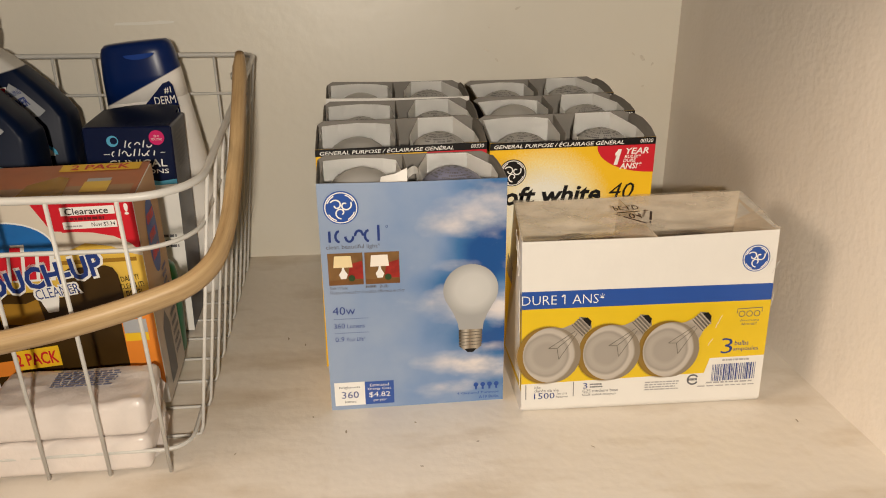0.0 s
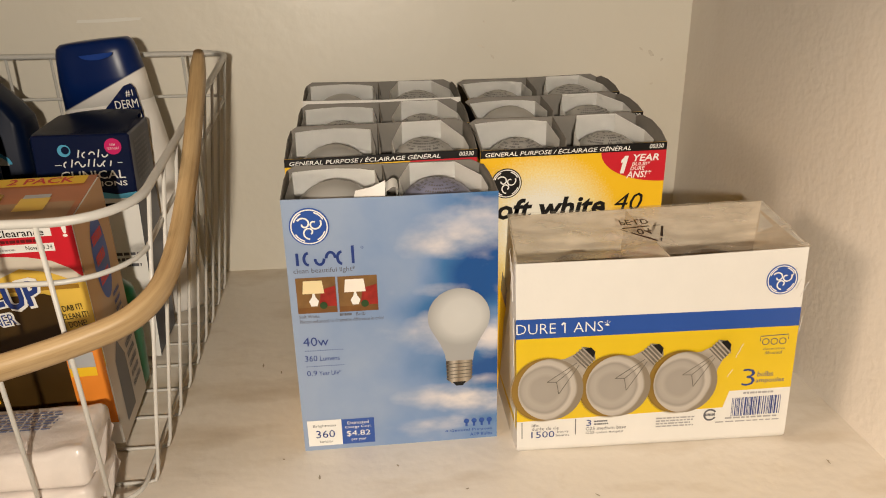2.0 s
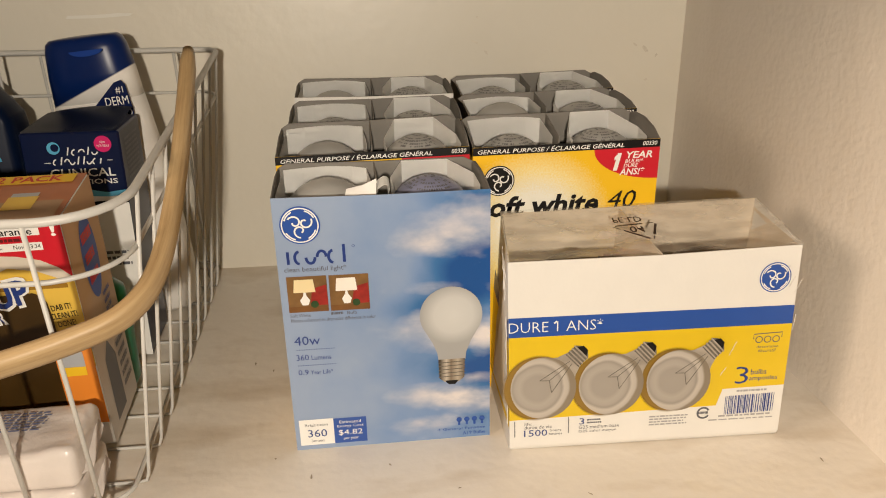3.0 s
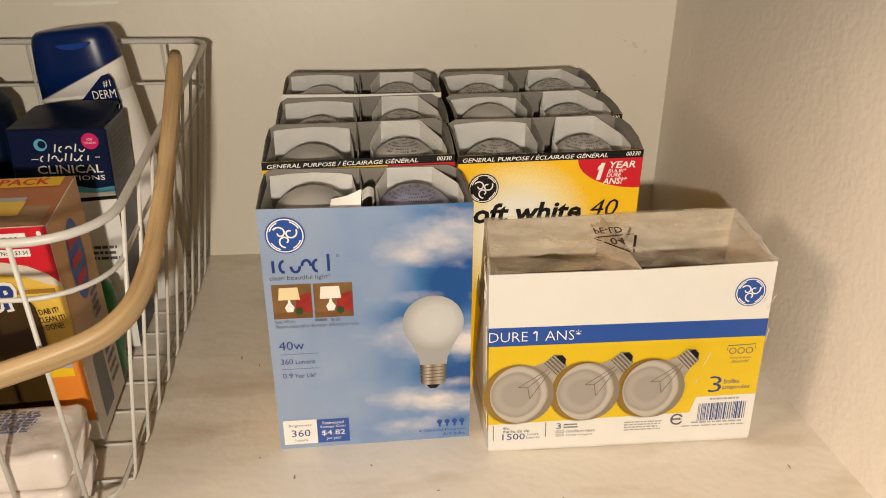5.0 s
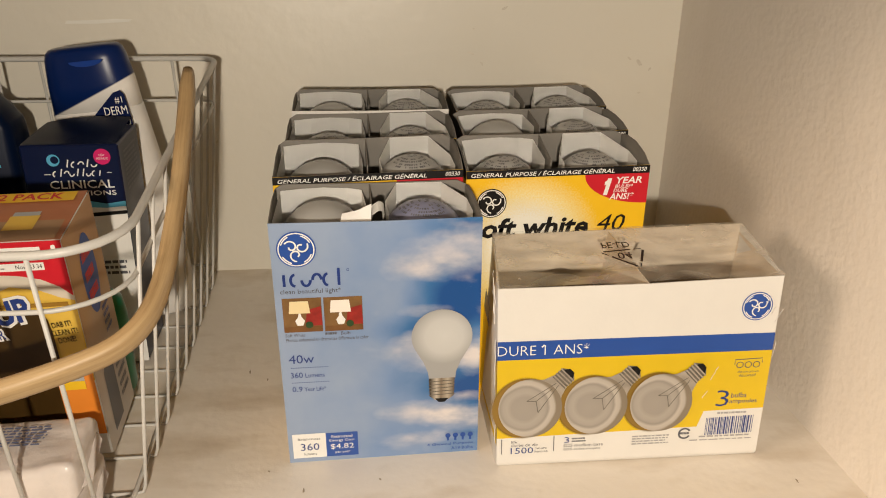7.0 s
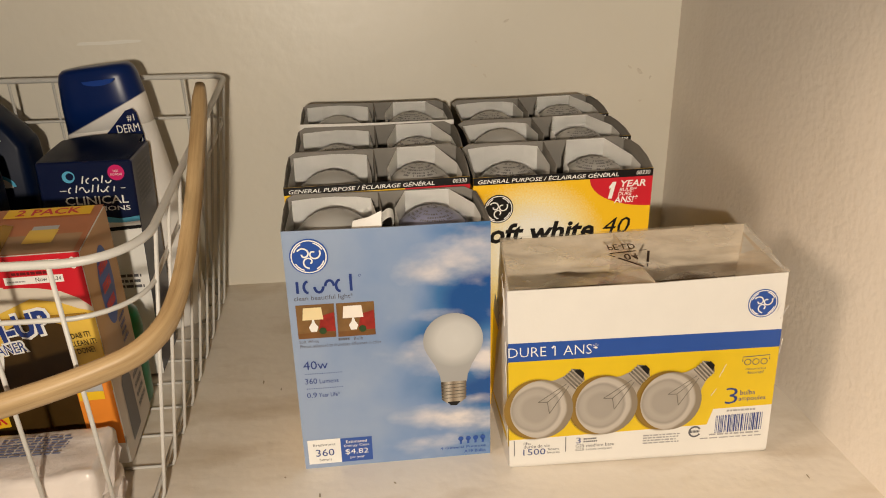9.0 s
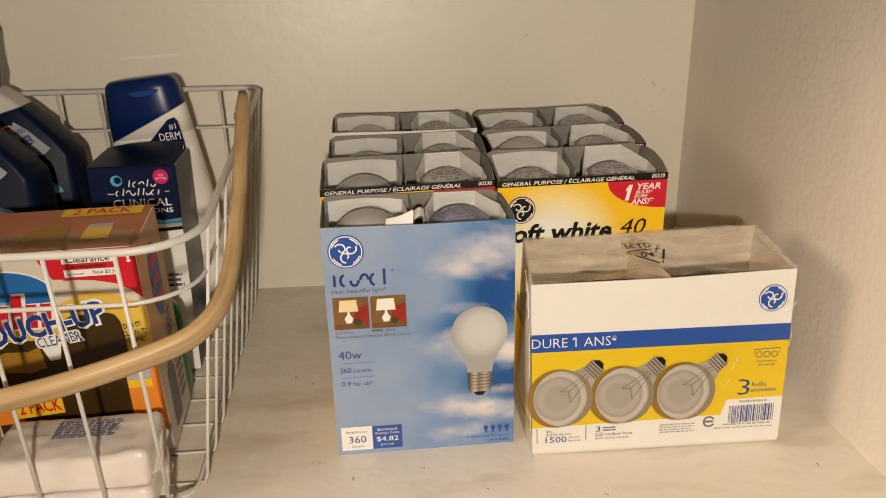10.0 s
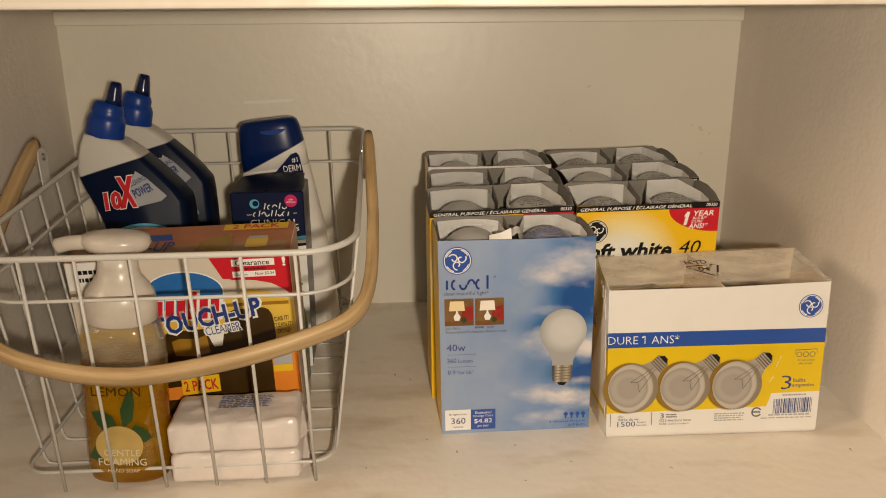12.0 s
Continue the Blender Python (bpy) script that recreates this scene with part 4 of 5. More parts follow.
for k, (u, v) in enumerate(((0.120, gv(0.12, 0.690)), (0.361, gv(0.36, 0.696)), (0.603, gv(0.6, 0.702)))):
    RX2, RZ2 = 0.0196, 0.0208
    tall = Matrix.Diagonal((RX2 / 0.0188, 1.0, RZ2 / 0.0188, 1.0))
    # halo, neck, screw and glass
    ca, sa = math.cos(radians(44)), math.sin(radians(44))

    def gp(a, b):
        return (u + (a * ca + b * sa) * RX2 / GW, v + (-a * sa + b * ca) * RZ2 / GH)

    lv = 2 + 4 * k
    bm = bmesh.new()
    bm.faces.new([bm.verts.new((0.0242 * math.cos(2 * math.pi * i / 40), 0, 0.0242 * math.sin(2 * math.pi * i / 40))) for i in range(40)])
    bmesh.ops.recalc_face_normals(bm, faces=bm.faces[:])
    part("printed_shadow", bm, M_HALO, globe, "", pose(u * GW, -0.0001 * (1.3 + 0.2 * k), GH * (1 - v)) @ tall)
    g.poly("printed_neck", [gp(0.70, -0.62), gp(0.98, -0.40), gp(1.25, -0.30), gp(1.25, 0.30), gp(0.98, 0.40), gp(0.70, 0.62)], M_GLASSPRINT, lv)
    g.poly("printed_screw", [gp(1.20, -0.29), gp(1.62, -0.27), gp(1.72, -0.14), gp(1.72, 0.14), gp(1.62, 0.27), gp(1.20, 0.29)], M_SCREWPRINT, lv + 1)
    for q in range(4):
        w = 1.24 + 0.105 * q
        g.poly("printed_thread", [gp(w, -0.30), gp(w + 0.045, -0.31), gp(w + 0.045, 0.29), gp(w, 0.30)], M_GLASSPRINT, lv + 2)
    g.poly("printed_tip", [gp(1.60, -0.20), gp(1.77, -0.10), gp(1.77, 0.10), gp(1.60, 0.20)], M_BLACK, lv + 2)
    bm = bmesh.new()
    bm.faces.new([bm.verts.new((0.0188 * math.cos(2 * math.pi * i / 40), 0, 0.0188 * math.sin(2 * math.pi * i / 40))) for i in range(40)])
    bmesh.ops.recalc_face_normals(bm, faces=bm.faces[:])
    part("printed_globe", bm, M_GLOBEPRINT, globe, "printed grey glass globe", pose(u * GW, -0.0001 * (lv + 2), GH * (1 - v)) @ tall)
    for a, b in (((1.15, -0.05), (0.10, -0.26)), ((1.15, 0.05), (0.08, 0.28)), ((0.95, 0.0), (0.30, -0.05)), ((0.10, -0.26), (0.30, -0.05)), ((0.30, -0.05), (0.20, 0.10)), ((0.20, 0.10), (0.08, 0.28))):
        g.stroke("printed_filament", [gp(*a), gp(*b)], 0.00045, M_SCREWPRINT, lv + 3)
g.stroke("icon_bar", [(0.866, gv(0.866, 0.500)), (0.866, gv(0.866, 0.472)), (0.968, gv(0.968, 0.470)), (0.968, gv(0.968, 0.498))], 0.0006, M_GREYINK, 2)
for k in range(3):
    g.disc("icon_ring", 0.886 + 0.031 * k, gv(0.9, 0.505), 0.0023, M_GREYINK, 2, inner=0.75)
g.text("decorative", 0.880, 0.960, gv(0.9, 0.539), gv(0.9, 0.553), M_GREYINK)
g.text("décoratif", 0.887, 0.952, gv(0.9, 0.560), gv(0.9, 0.578), M_GREYINK)
g.text("3", 0.814, 0.862, gv(0.84, 0.655), gv(0.84, 0.755), M_NAVYINK, 2, -0.01)
g.text("bulbs", 0.870, 0.928, gv(0.9, 0.676), gv(0.9, 0.706), M_NAVYINK)
g.text("ampoules", 0.866, 0.971, gv(0.92, 0.716), gv(0.92, 0.750), M_NAVYINK)
g.bars(0.825, 0.945, gv(0.9, 0.790), gv(0.9, 0.812), 1, M_FINEINK, seed=9)
rnd = random.Random(4)
bm = bmesh.new()
u = 0.786
while u < 0.966:
    w = rnd.choice((0.002, 0.0035, 0.006))
    bm.faces.new([bm.verts.new(g.at(a, b, 2)) for a, b in ((u, gv(u, 0.824)), (u + w, gv(u, 0.824)), (u + w, gv(u, 0.935)), (u, gv(u, 0.935)))])
    u += w + rnd.choice((0.002, 0.003, 0.005))
tagged(part("barcode", bm, M_NAVYINK, globe), "printed dark blue barcode", kind="stuff")
g.bars(0.765, 0.975, gv(0.9, 0.939), gv(0.9, 0.958), 1, M_FINEINK, seed=12)
g.bars(0.73, 0.98, gv(0.9, 0.963), gv(0.9, 0.977), 1, M_FINEINK, seed=13)
g.disc("approval_mark", 0.708, gv(0.7, 0.914), 0.0042, M_GREYINK, 2, inner=0.72, a0=0.5, a1=5.8)
g.bars(0.690, 0.728, gv(0.7, 0.900), gv(0.7, 0.928), 1, M_GREYINK, seed=3)
for u in (0.017, 0.211):
    g.rect("rule", u, u + 0.0030, gv(u, 0.872), gv(u, 0.967), M_GREYINK, 2)
g.text("life:", 0.054, 0.080, gv(0.05, 0.885), gv(0.05, 0.902), M_GREYINK)
g.text("durée de vie", 0.054, 0.152, gv(0.1, 0.906), gv(0.1, 0.926), M_GREYINK)
g.text("1500", 0.052, 0.136, gv(0.1, 0.932), gv(0.1, 0.971), M_NAVYINK)
g.text("hours\nheures", 0.142, 0.190, gv(0.15, 0.934), gv(0.15, 0.970), M_GREYINK)
g.text("3", 0.252, 0.270, gv(0.26, 0.885), gv(0.26, 0.922), M_NAVYINK)
g.bars(0.280, 0.335, gv(0.3, 0.890), gv(0.3, 0.924), 2, M_GREYINK, seed=6)
g.text("G25 medium base", 0.250, 0.398, gv(0.3, 0.930), gv(0.3, 0.950), M_GREYINK)
g.text("G25 culot moyen", 0.250, 0.388, gv(0.3, 0.957), gv(0.3, 0.977), M_GREYINK)
g.bars(0.508, 0.655, gv(0.55, 0.905), gv(0.55, 0.970), 4, M_FINEINK, seed=8)
ls = Face(globe, (0, GD, 0.1265), (0, -GD, 0), (0, 0, -0.1265))
ls.rect("side_band", 0, 1, 0.300, 0.404, M_LOGO, 1)
ls.rect("side_field", 0, 1, 0.404, 0.866, M_LEMONYELLOW, 1)
# white strands that paint the glints on folds of the film along the edges
rf = random.Random(17)
for x0, z0, dx, dz in ((0.158, 0.108, 0.004, 0.008), (0.163, 0.103, 0.003, 0.006), (0.166, 0.098, 0.004, 0.009), (0.131, 0.060, 0.004, 0.009), (0.127, 0.047, 0.003, 0.005), (0.168, 0.075, 0.001, 0.010)):
    pts = [(x0 + dx * i / 4 + rf.uniform(-0.0002, 0.0002), -0.0016, z0 + dz * i / 4) for i in range(5)]
    part("film_fold", tube(pts, 0.00016, 5), M_FOLDGLINT, globe)
for x0, y0, z0, dy, dz in ((-0.0012, 0.004, 0.100, 0.006, 0.022), (-0.0016, 0.010, 0.104, 0.010, 0.018), (-0.0010, 0.002, 0.060, 0.002, 0.030), (-0.0014, 0.020, 0.112, 0.012, 0.010), (-0.0010, 0.001, 0.020, 0.001, 0.030)):
    pts = [(x0 + rf.uniform(-0.0004, 0.0004), y0 + dy * i / 5 + rf.uniform(-0.0006, 0.0006), z0 + dz * i / 5) for i in range(6)]
    part("film_fold", tube(pts, 0.00022, 5), M_FOLDGLINT, globe)
# recycling mark printed on the film
top = Face(globe, (0, GD, 0.1286), (GW, 0, 0.0034), (0, -GD, -0.0030), 0.0004)
tri3 = [(0.385, 0.50), (0.550, 0.46), (0.510, 0.80)]
for i in range(3):
    a, b = Vector(tri3[i]), Vector(tri3[(i + 1) % 3])
    top.stroke("recycling_arrow", [tuple(a.lerp(b, 0.08)), tuple(a.lerp(b, 0.70))], 0.0016, M_BLACK, 2)
    top.stroke("recycling_arrow", [tuple(a.lerp(b, 0.78)), tuple(a.lerp(b, 0.95))], 0.0009, M_BLACK, 2)
top.text("PE-LD", 0.400, 0.505, 0.32, 0.43, M_BLACK, 2, 0.01, flip=True)
top.text("04", 0.445, 0.498, 0.52, 0.64, M_BLACK, 2, 0.01, flip=True)
# the box is pressed askew: it leans, and its back stands further over
settle(globe, -0.034)
for c in globe.children:
    p = c.matrix_basis.translation.copy()
    for v in c.data.vertices:
        w = v.co + p
        v.co.x += 0.0050 + 0.115 * max(0.0, w.y) * min(1.0, w.z / 0.12) ** 2


# ---- wire basket with a bail handle ----
basket = thing("wire_basket", pose(0, 0, 0), "white enamelled wire basket with bent wooden handle", "basket")
B0 = dict(xr=-0.160, xl=-0.371, yf=0.443, yb=0.772)
B1 = dict(xr=-0.1345, xl=-0.383, yf=0.419, yb=0.750)
ZF, ZB = 0.1795, 0.2095


def rim_z(y):
    return ZF + (ZB - ZF) * (y - B1["yf"]) / (B1["yb"] - B1["yf"])


def corner(f):
    return {k: B0[k] + (B1[k] - B0[k]) * f for k in B0}


def pinch(x, y):
    """The right side leans in towards the back."""
    return x - (0.003 * max(0.0, (y - 0.45) / 0.31) if x > -0.25 else 0.0) * min(1.0, (x + 0.25) / 0.09)


def lift(f, x, y):
    return Vector((pinch(x, y), y, max(0.0016, f * rim_z(y))))


def loop(f, front=0.036, back=0.014):
    c = corner(f)
    pts = []
    for kx, ky, a0, rad in (("xr", "yb", 0, back), ("xl", "yb", 90, back), ("xl", "yf", 180, front), ("xr", "yf", 270, front)):
        cx = c[kx] - rad if kx == "xr" else c[kx] + rad
        cy = c[ky] - rad if ky == "yb" else c[ky] + rad
        for k in range(9):
            a = radians(a0 + 90 * k / 8)
            pts.append(lift(f, cx + rad * math.cos(a), cy + rad * math.sin(a)))
    return pts


smooth(part("rim", tube(loop(1.0), 0.0022, 10, True), M_WIRE, basket))
smooth(part("rail", tube(loop(0.835), 0.0013, 8, True), M_WIRE, basket))
smooth(part("rail", tube(loop(0.092, 0.016), 0.0013, 8, True), M_WIRE, basket))
for k in range(6):
    f0, f1 = corner(0.0), corner(1.0)
    x = -0.1725 - 0.0338 * k
    if x < f1["xl"] + 0.006:
        continue
    for y0, y1 in ((f0["yf"] - 0.0028, f1["yf"] - 0.0006), (f0["yb"] + 0.0028, f1["yb"] + 0.0006)):
        q = -0.1705 - 0.0350 * k
        z1 = rim_z(y1) - 0.001
        smooth(part("upright", tube([(q, y0, 0.0016), (x, y1, z1)], 0.0012, 7), M_WIRE, basket))
for k in range(9):
    y0 = 0.478 + 0.0345 * k
    y1 = 0.455 + 0.0345 * k
    f0, f1 = corner(0.0), corner(1.0)
    z1 = rim_z(y1) - 0.001
    line = [(f1["xr"] + 0.0008, y1, z1), (f0["xr"] + 0.0030, y0 - 0.0008, 0.008), (f0["xr"] + 0.0012, y0, 0.0026), (f0["xr"] - 0.004, y0, 0.0014),
            (f0["xl"] + 0.004, y0, 0.0014), (f0["xl"] - 0.0012, y0, 0.0026), (f0["xl"] - 0.0030, y0 - 0.0008, 0.008), (f1["xl"] - 0.0008, y1, z1)]
    line = [(pinch(x, y), y, z) for x, y, z in line]
    smooth(part("cross_wire", tube(line, 0.0011, 7), M_WIRE, basket))

# bent wooden bail, hung between two plates
BAIL = [(-0.1285, 0.588, 0.2275), (-0.1265, 0.545, 0.2010), (-0.1252, 0.500, 0.1735), (-0.1275, 0.455, 0.1460), (-0.1375, 0.431, 0.1320), (-0.1620, 0.4170, 0.1240),
        (-0.2170, 0.4020, 0.1145), (-0.2760, 0.3950, 0.1095), (-0.3300, 0.4010, 0.1155), (-0.3680, 0.4170, 0.1275), (-0.3860, 0.4450, 0.1445), (-0.3930, 0.500, 0.1740),
        (-0.3935, 0.545, 0.2005), (-0.3930, 0.588, 0.2255)]
line = spline(BAIL, 7)
nrm = Vector((0, -0.62, 1.0)).normalized()
bm = bmesh.new()
rings = []
for i, p in enumerate(line):
    tdir = (line[min(i + 1, len(line) - 1)] - line[max(i - 1, 0)]).normalized()
    side = tdir.cross(nrm).normalized()
    up = side.cross(tdir).normalized()
    ring = []
    end = min(i, len(line) - 1 - i)
    taper = 1.0 if end > 1 else (0.72 + 0.14 * end)
    for k in range(16):
        a = 2 * math.pi * k / 16
        c, s = math.cos(a), math.sin(a)
        q = (abs(c) ** 3.2 + abs(s) ** 3.2) ** (-1 / 3.2)
        ring.append(bm.verts.new(p + side * (0.0044 * q * c * taper) + up * (0.0066 * q * s * taper)))
    rings.append(ring)
uvl = bm.loops.layers.uv.new("grain")
run = [0.0]
for a, b in zip(line, line[1:]):
    run.append(run[-1] + (b - a).length)
for i in range(len(rings) - 1):
    a, b = rings[i], rings[i + 1]
    for k in range(16):
        fc = bm.faces.new((a[k], a[(k + 1) % 16], b[(k + 1) % 16], b[k]))
        for lp, uv in zip(fc.loops, ((run[i], k), (run[i], k + 1), (run[i + 1], k + 1), (run[i + 1], k))):
            lp[uvl].uv = (uv[0], uv[1] * 0.0021)
bm.faces.new(rings[0][::-1]), bm.faces.new(rings[-1])
bmesh.ops.recalc_face_normals(bm, faces=bm.faces[:])
smooth(part("handle", bm, M_WOOD, basket, "bent light beech wood handle"))
for sx, hx in ((1, -0.1335), (-1, -0.3880)):
    y = 0.585
    zb = rim_z(y)
    out = []
    for k in range(13):
        a = radians(180 * k / 12)
        out.append((hx, y + 0.0080 * math.cos(a), zb + 0.0195 + 0.0080 * math.sin(a)))
    out += [(hx, y - 0.0065, zb - 0.002), (hx, y + 0.0065, zb - 0.002)]
    plate = part("hinge_plate", sheet(out, 0.0012, (sx, 0, 0)), M_WIRE, basket, "white metal hinge plate")
    screw = lathe([(0.0030, 0), (0.0030, 0.0008), (0.0022, 0.0016), (0.0004, 0.0018)], 16)
    part("screw", screw, M_STEEL, plate, "", pose(hx + (-0.0002 if sx > 0 else 0.0002), y, zb + 0.0200, 0, -90 if sx > 0 else 90, 0))


# ---- things in the basket ----
FL = 0.0030  # top of the basket's bottom wires

# window cleaner twin pack
CW, CD, CH, CSAG, CX = 0.1457, 0.058, 0.1500, -0.003, 0.0143
cl = thing("cleaner_twin_pack", pose(-0.3297, 0.5085, FL + 0.0004, 5.0, -1.2, 0.8), "red white and orange cleaner twin pack with clearance sticker", "box")
M_OVAL = mat("deep_blue_print", (0.015, 0.13, 0.40), 0.35, var=0.2, scale=60)
M_CREAM = mat("cream_print", (0.62, 0.56, 0.47), 0.35, var=0.06)
M_SOFTYELLOW = mat("soft_yellow_print", (0.70, 0.46, 0.07), 0.35, var=0.15, scale=25)
M_SIDECARD = mat("tan_print", (0.36, 0.22, 0.12), 0.4, var=0.15, scale=40)
M_TOPCARD = mat("orange_top_print", (0.42, 0.15, 0.065), 0.35, var=0.15, scale=60)
bm = block(-CX, CW, 0, CD, 0, CH, 0.0012, 1)
for v in bm.verts:
    if v.co.z > CH / 2:
        v.co.z -= CSAG * v.co.y / CD
part("box_body", bm, M_PAPER, cl)
f = Face(cl, (0, 0, CH), (CW, 0, 0), (0, 0, -CH))
f.rect("print_yellow", -0.095, 1.0, 0.16, 0.62, M_SOFTYELLOW, 1)
f.poly("print_cream", [(-0.095, 0), (1, 0), (1, 0.25), (0.95, 0.235), (0.88, 0.20), (0.78, 0.18), (0.5, 0.30), (-0.095, 0.38)], M_CREAM, 2)
f.poly("print_red", [(0.60, 0.0), (1.0, 0.0), (1.0, 0.23), (0.96, 0.19), (0.90, 0.155), (0.82, 0.135), (0.66, 0.12)], M_RED, 3)
f.rect("print_line", 0.64, 0.975, 0.252, 0.270, M_AMBER2, 5)
f.disc("brand_backing", 0.460, 0.185, 0.0175, M_PAPER, 3, ru=0.0290)
f.disc("brand_oval", 0.460, 0.185, 0.0165, M_OVAL, 4, ru=0.0280)
f.disc("brand_oval_light", 0.455, 0.250, 0.0070, M_SKYBLUE, 5, ru=0.0170)
word_shape(f, 0.227, 0.638, 0.169, 0.336, M_PAPER, 7, (0, 4), 6, 0.92, 0.15)
word_shape(f, 0.235, 0.630, 0.179, 0.326, M_RED, 7, (0, 4), 7, 0.74, 0.15)
f.rect("sticker", 0.70, 0.935, 0.012, 0.128, M_RED, 4, "red clearance price sticker")
f.rect("sticker_band", 0.712, 0.925, 0.020, 0.056, M_PAPER, 5)
f.rect("sticker_band", 0.712, 0.925, 0.083, 0.114, M_PAPER, 5)
f.text("Clearance", 0.730, 0.900, 0.024, 0.052, M_BLACK, 6, 0.01)
f.bars(0.745, 0.885, 0.060, 0.082, 1, M_DARKRED, 6, seed=51)
f.bars(0.722, 0.800, 0.096, 0.108, 1, M_FINEINK, 6, seed=52)
f.text("Now $3.34", 0.825, 0.918, 0.089, 0.108, M_BLACK, 6)
f.text("!", 0.962, 0.980, 0.015, 0.065, M_PAPER, 4, 0.03)
f.rect("print_dark", 0.29, 0.89, 0.42, 1.0, M_AMBER, 4, "dark amber printed field")
for u0, u1, v0 in ((0.31, 0.58, 0.390), (0.645, 0.892, 0.287)):
    f.poly("printed_bottle", [(u0, 1.0), (u0, v0 + 0.10), (u0 + 0.006, v0 + 0.05), (u0 + 0.022, v0 + 0.015), (u0 + 0.05, v0), (u1 - 0.05, v0 - 0.004), (u1 - 0.022, v0 + 0.008), (u1 - 0.006, v0 + 0.04), (u1, v0 + 0.10), (u1, 1.0)], M_AMBER, 5, "printed amber bottle")
f.poly("printed_liquid", [(0.36, 0.447), (0.40, 0.432), (0.49, 0.437), (0.54, 0.417), (0.55, 0.517), (0.48, 0.537), (0.37, 0.527)], M_AMBER2, 6)
f.rect("printed_glint", 0.745, 0.785, 0.320, 0.326, M_CREAM, 6)
f.poly("printed_funnel", [(0.535, 0.382), (0.640, 0.367), (0.615, 0.482), (0.572, 0.487)], M_PAPER, 6)
f.text("TOUCH-UP", 0.262, 0.850, 0.255, 0.383, M_PAPER, 7, 0.07, 0.1, 10.5)
f.text("TOUCH-UP", 0.276, 0.838, 0.267, 0.371, M_NAVYINK, 8, 0.035, 0.1, 10.5)
f.text("CLEANER", 0.528, 0.730, 0.357, 0.417, M_PAPER, 6.5, 0.07, 0.0, 8)
f.text("CLEANER", 0.538, 0.720, 0.364, 0.410, M_NAVYINK, 7.5, 0.0, 0.0, 8)
f.rect("print_orange", 0.86, 1.0, 0.51, 0.88, M_ORANGE, 6)
f.rect("print_glass", 0.865, 0.965, 0.545, 0.625, M_SILVER, 7)
f.rect("print_glass_liquid", 0.865, 0.965, 0.61, 0.65, M_YELLOW, 8)
f.text("DAB IT!\nCLEAN IT!\nDONE!", 0.885, 0.985, 0.335, 0.430, M_BLACK, 6, 0.01, 0, 6)
f.poly("pack_tag", [(0.376, 0.665), (0.575, 0.645), (0.575, 0.745), (0.376, 0.760)], M_YELLOW, 7)
f.text("2 PACK", 0.388, 0.565, 0.672, 0.735, M_RED, 8, 0.02, 0, 3)
f.poly("print_orange_foot", [(0.22, 0.72), (0.40, 0.705), (0.40, 0.78), (0.22, 0.79)], M_ORANGE, 6)
f.rect("maker_panel", -0.09, 0.20, 0.0, 0.14, M_PAPER, 4)
f.bars(-0.04, 0.15, 0.03, 0.11, 2, M_BLACK, 5, seed=21)
tp = Face(cl, (-CX, CD, CH - CSAG), (CW + CX, 0, 0), (0, -CD, CSAG))
tp.rect("top_print", 0.0, 1.0, 0.0, 1.0, M_TOPCARD, 1, "orange printed top")
tp.rect("top_panel", 0.02, 0.98, 0.62, 0.98, M_SIDECARD, 2)
tp.rect("top_tag", 0.66, 0.97, 0.02, 0.22, M_YELLOW, 3)
tp.text("2 PACK", 0.70, 0.93, 0.05, 0.19, M_RED, 4, 0.02)
tp.text("TOUCH-UP", 0.08, 0.46, 0.52, 0.80, M_NAVYINK, 4, 0.02, 0.1)
tp.poly("top_brand", [(0.12, 0.30), (0.42, 0.26), (0.44, 0.46), (0.10, 0.50)], M_LOGO, 3)
tp.poly("top_bottle", [(0.56, 0.95), (0.58, 0.55), (0.68, 0.35), (0.72, 0.40), (0.74, 0.95)], M_AMBER2, 3)
tp.rect("top_glass", 0.79, 0.89, 0.52, 0.80, M_SOFTYELLOW, 3)
tp.rect("top_glass_rim", 0.795, 0.885, 0.44, 0.52, M_SILVER, 3)
sd = Face(cl, (CW, 0, CH), (0, CD, 0), (0, 0, -CH))
sd.poly("side_print", [(0, 0.004), (1, CSAG / CH + 0.004), (1, 1), (0, 1)], M_SIDEPRINT, 1, "tan printed side")
sd.disc("side_oval", 0.52, 0.25, 0.026, M_LOGO, 2, ru=0.013)
sd.bars(0.36, 0.66, 0.12, 0.37, 3, M_RED, 3, seed=31)
sd.bars(0.60, 0.82, 0.42, 0.56, 4, M_NAVYINK, 3, seed=32)
sd.poly("side_bottle", [(0.22, 0.95), (0.24, 0.66), (0.40, 0.60), (0.56, 0.70), (0.56, 0.95)], M_GREYINK, 2)
sd.bars(0.62, 0.92, 0.66, 0.90, 5, M_GREYINK, 3, seed=33)


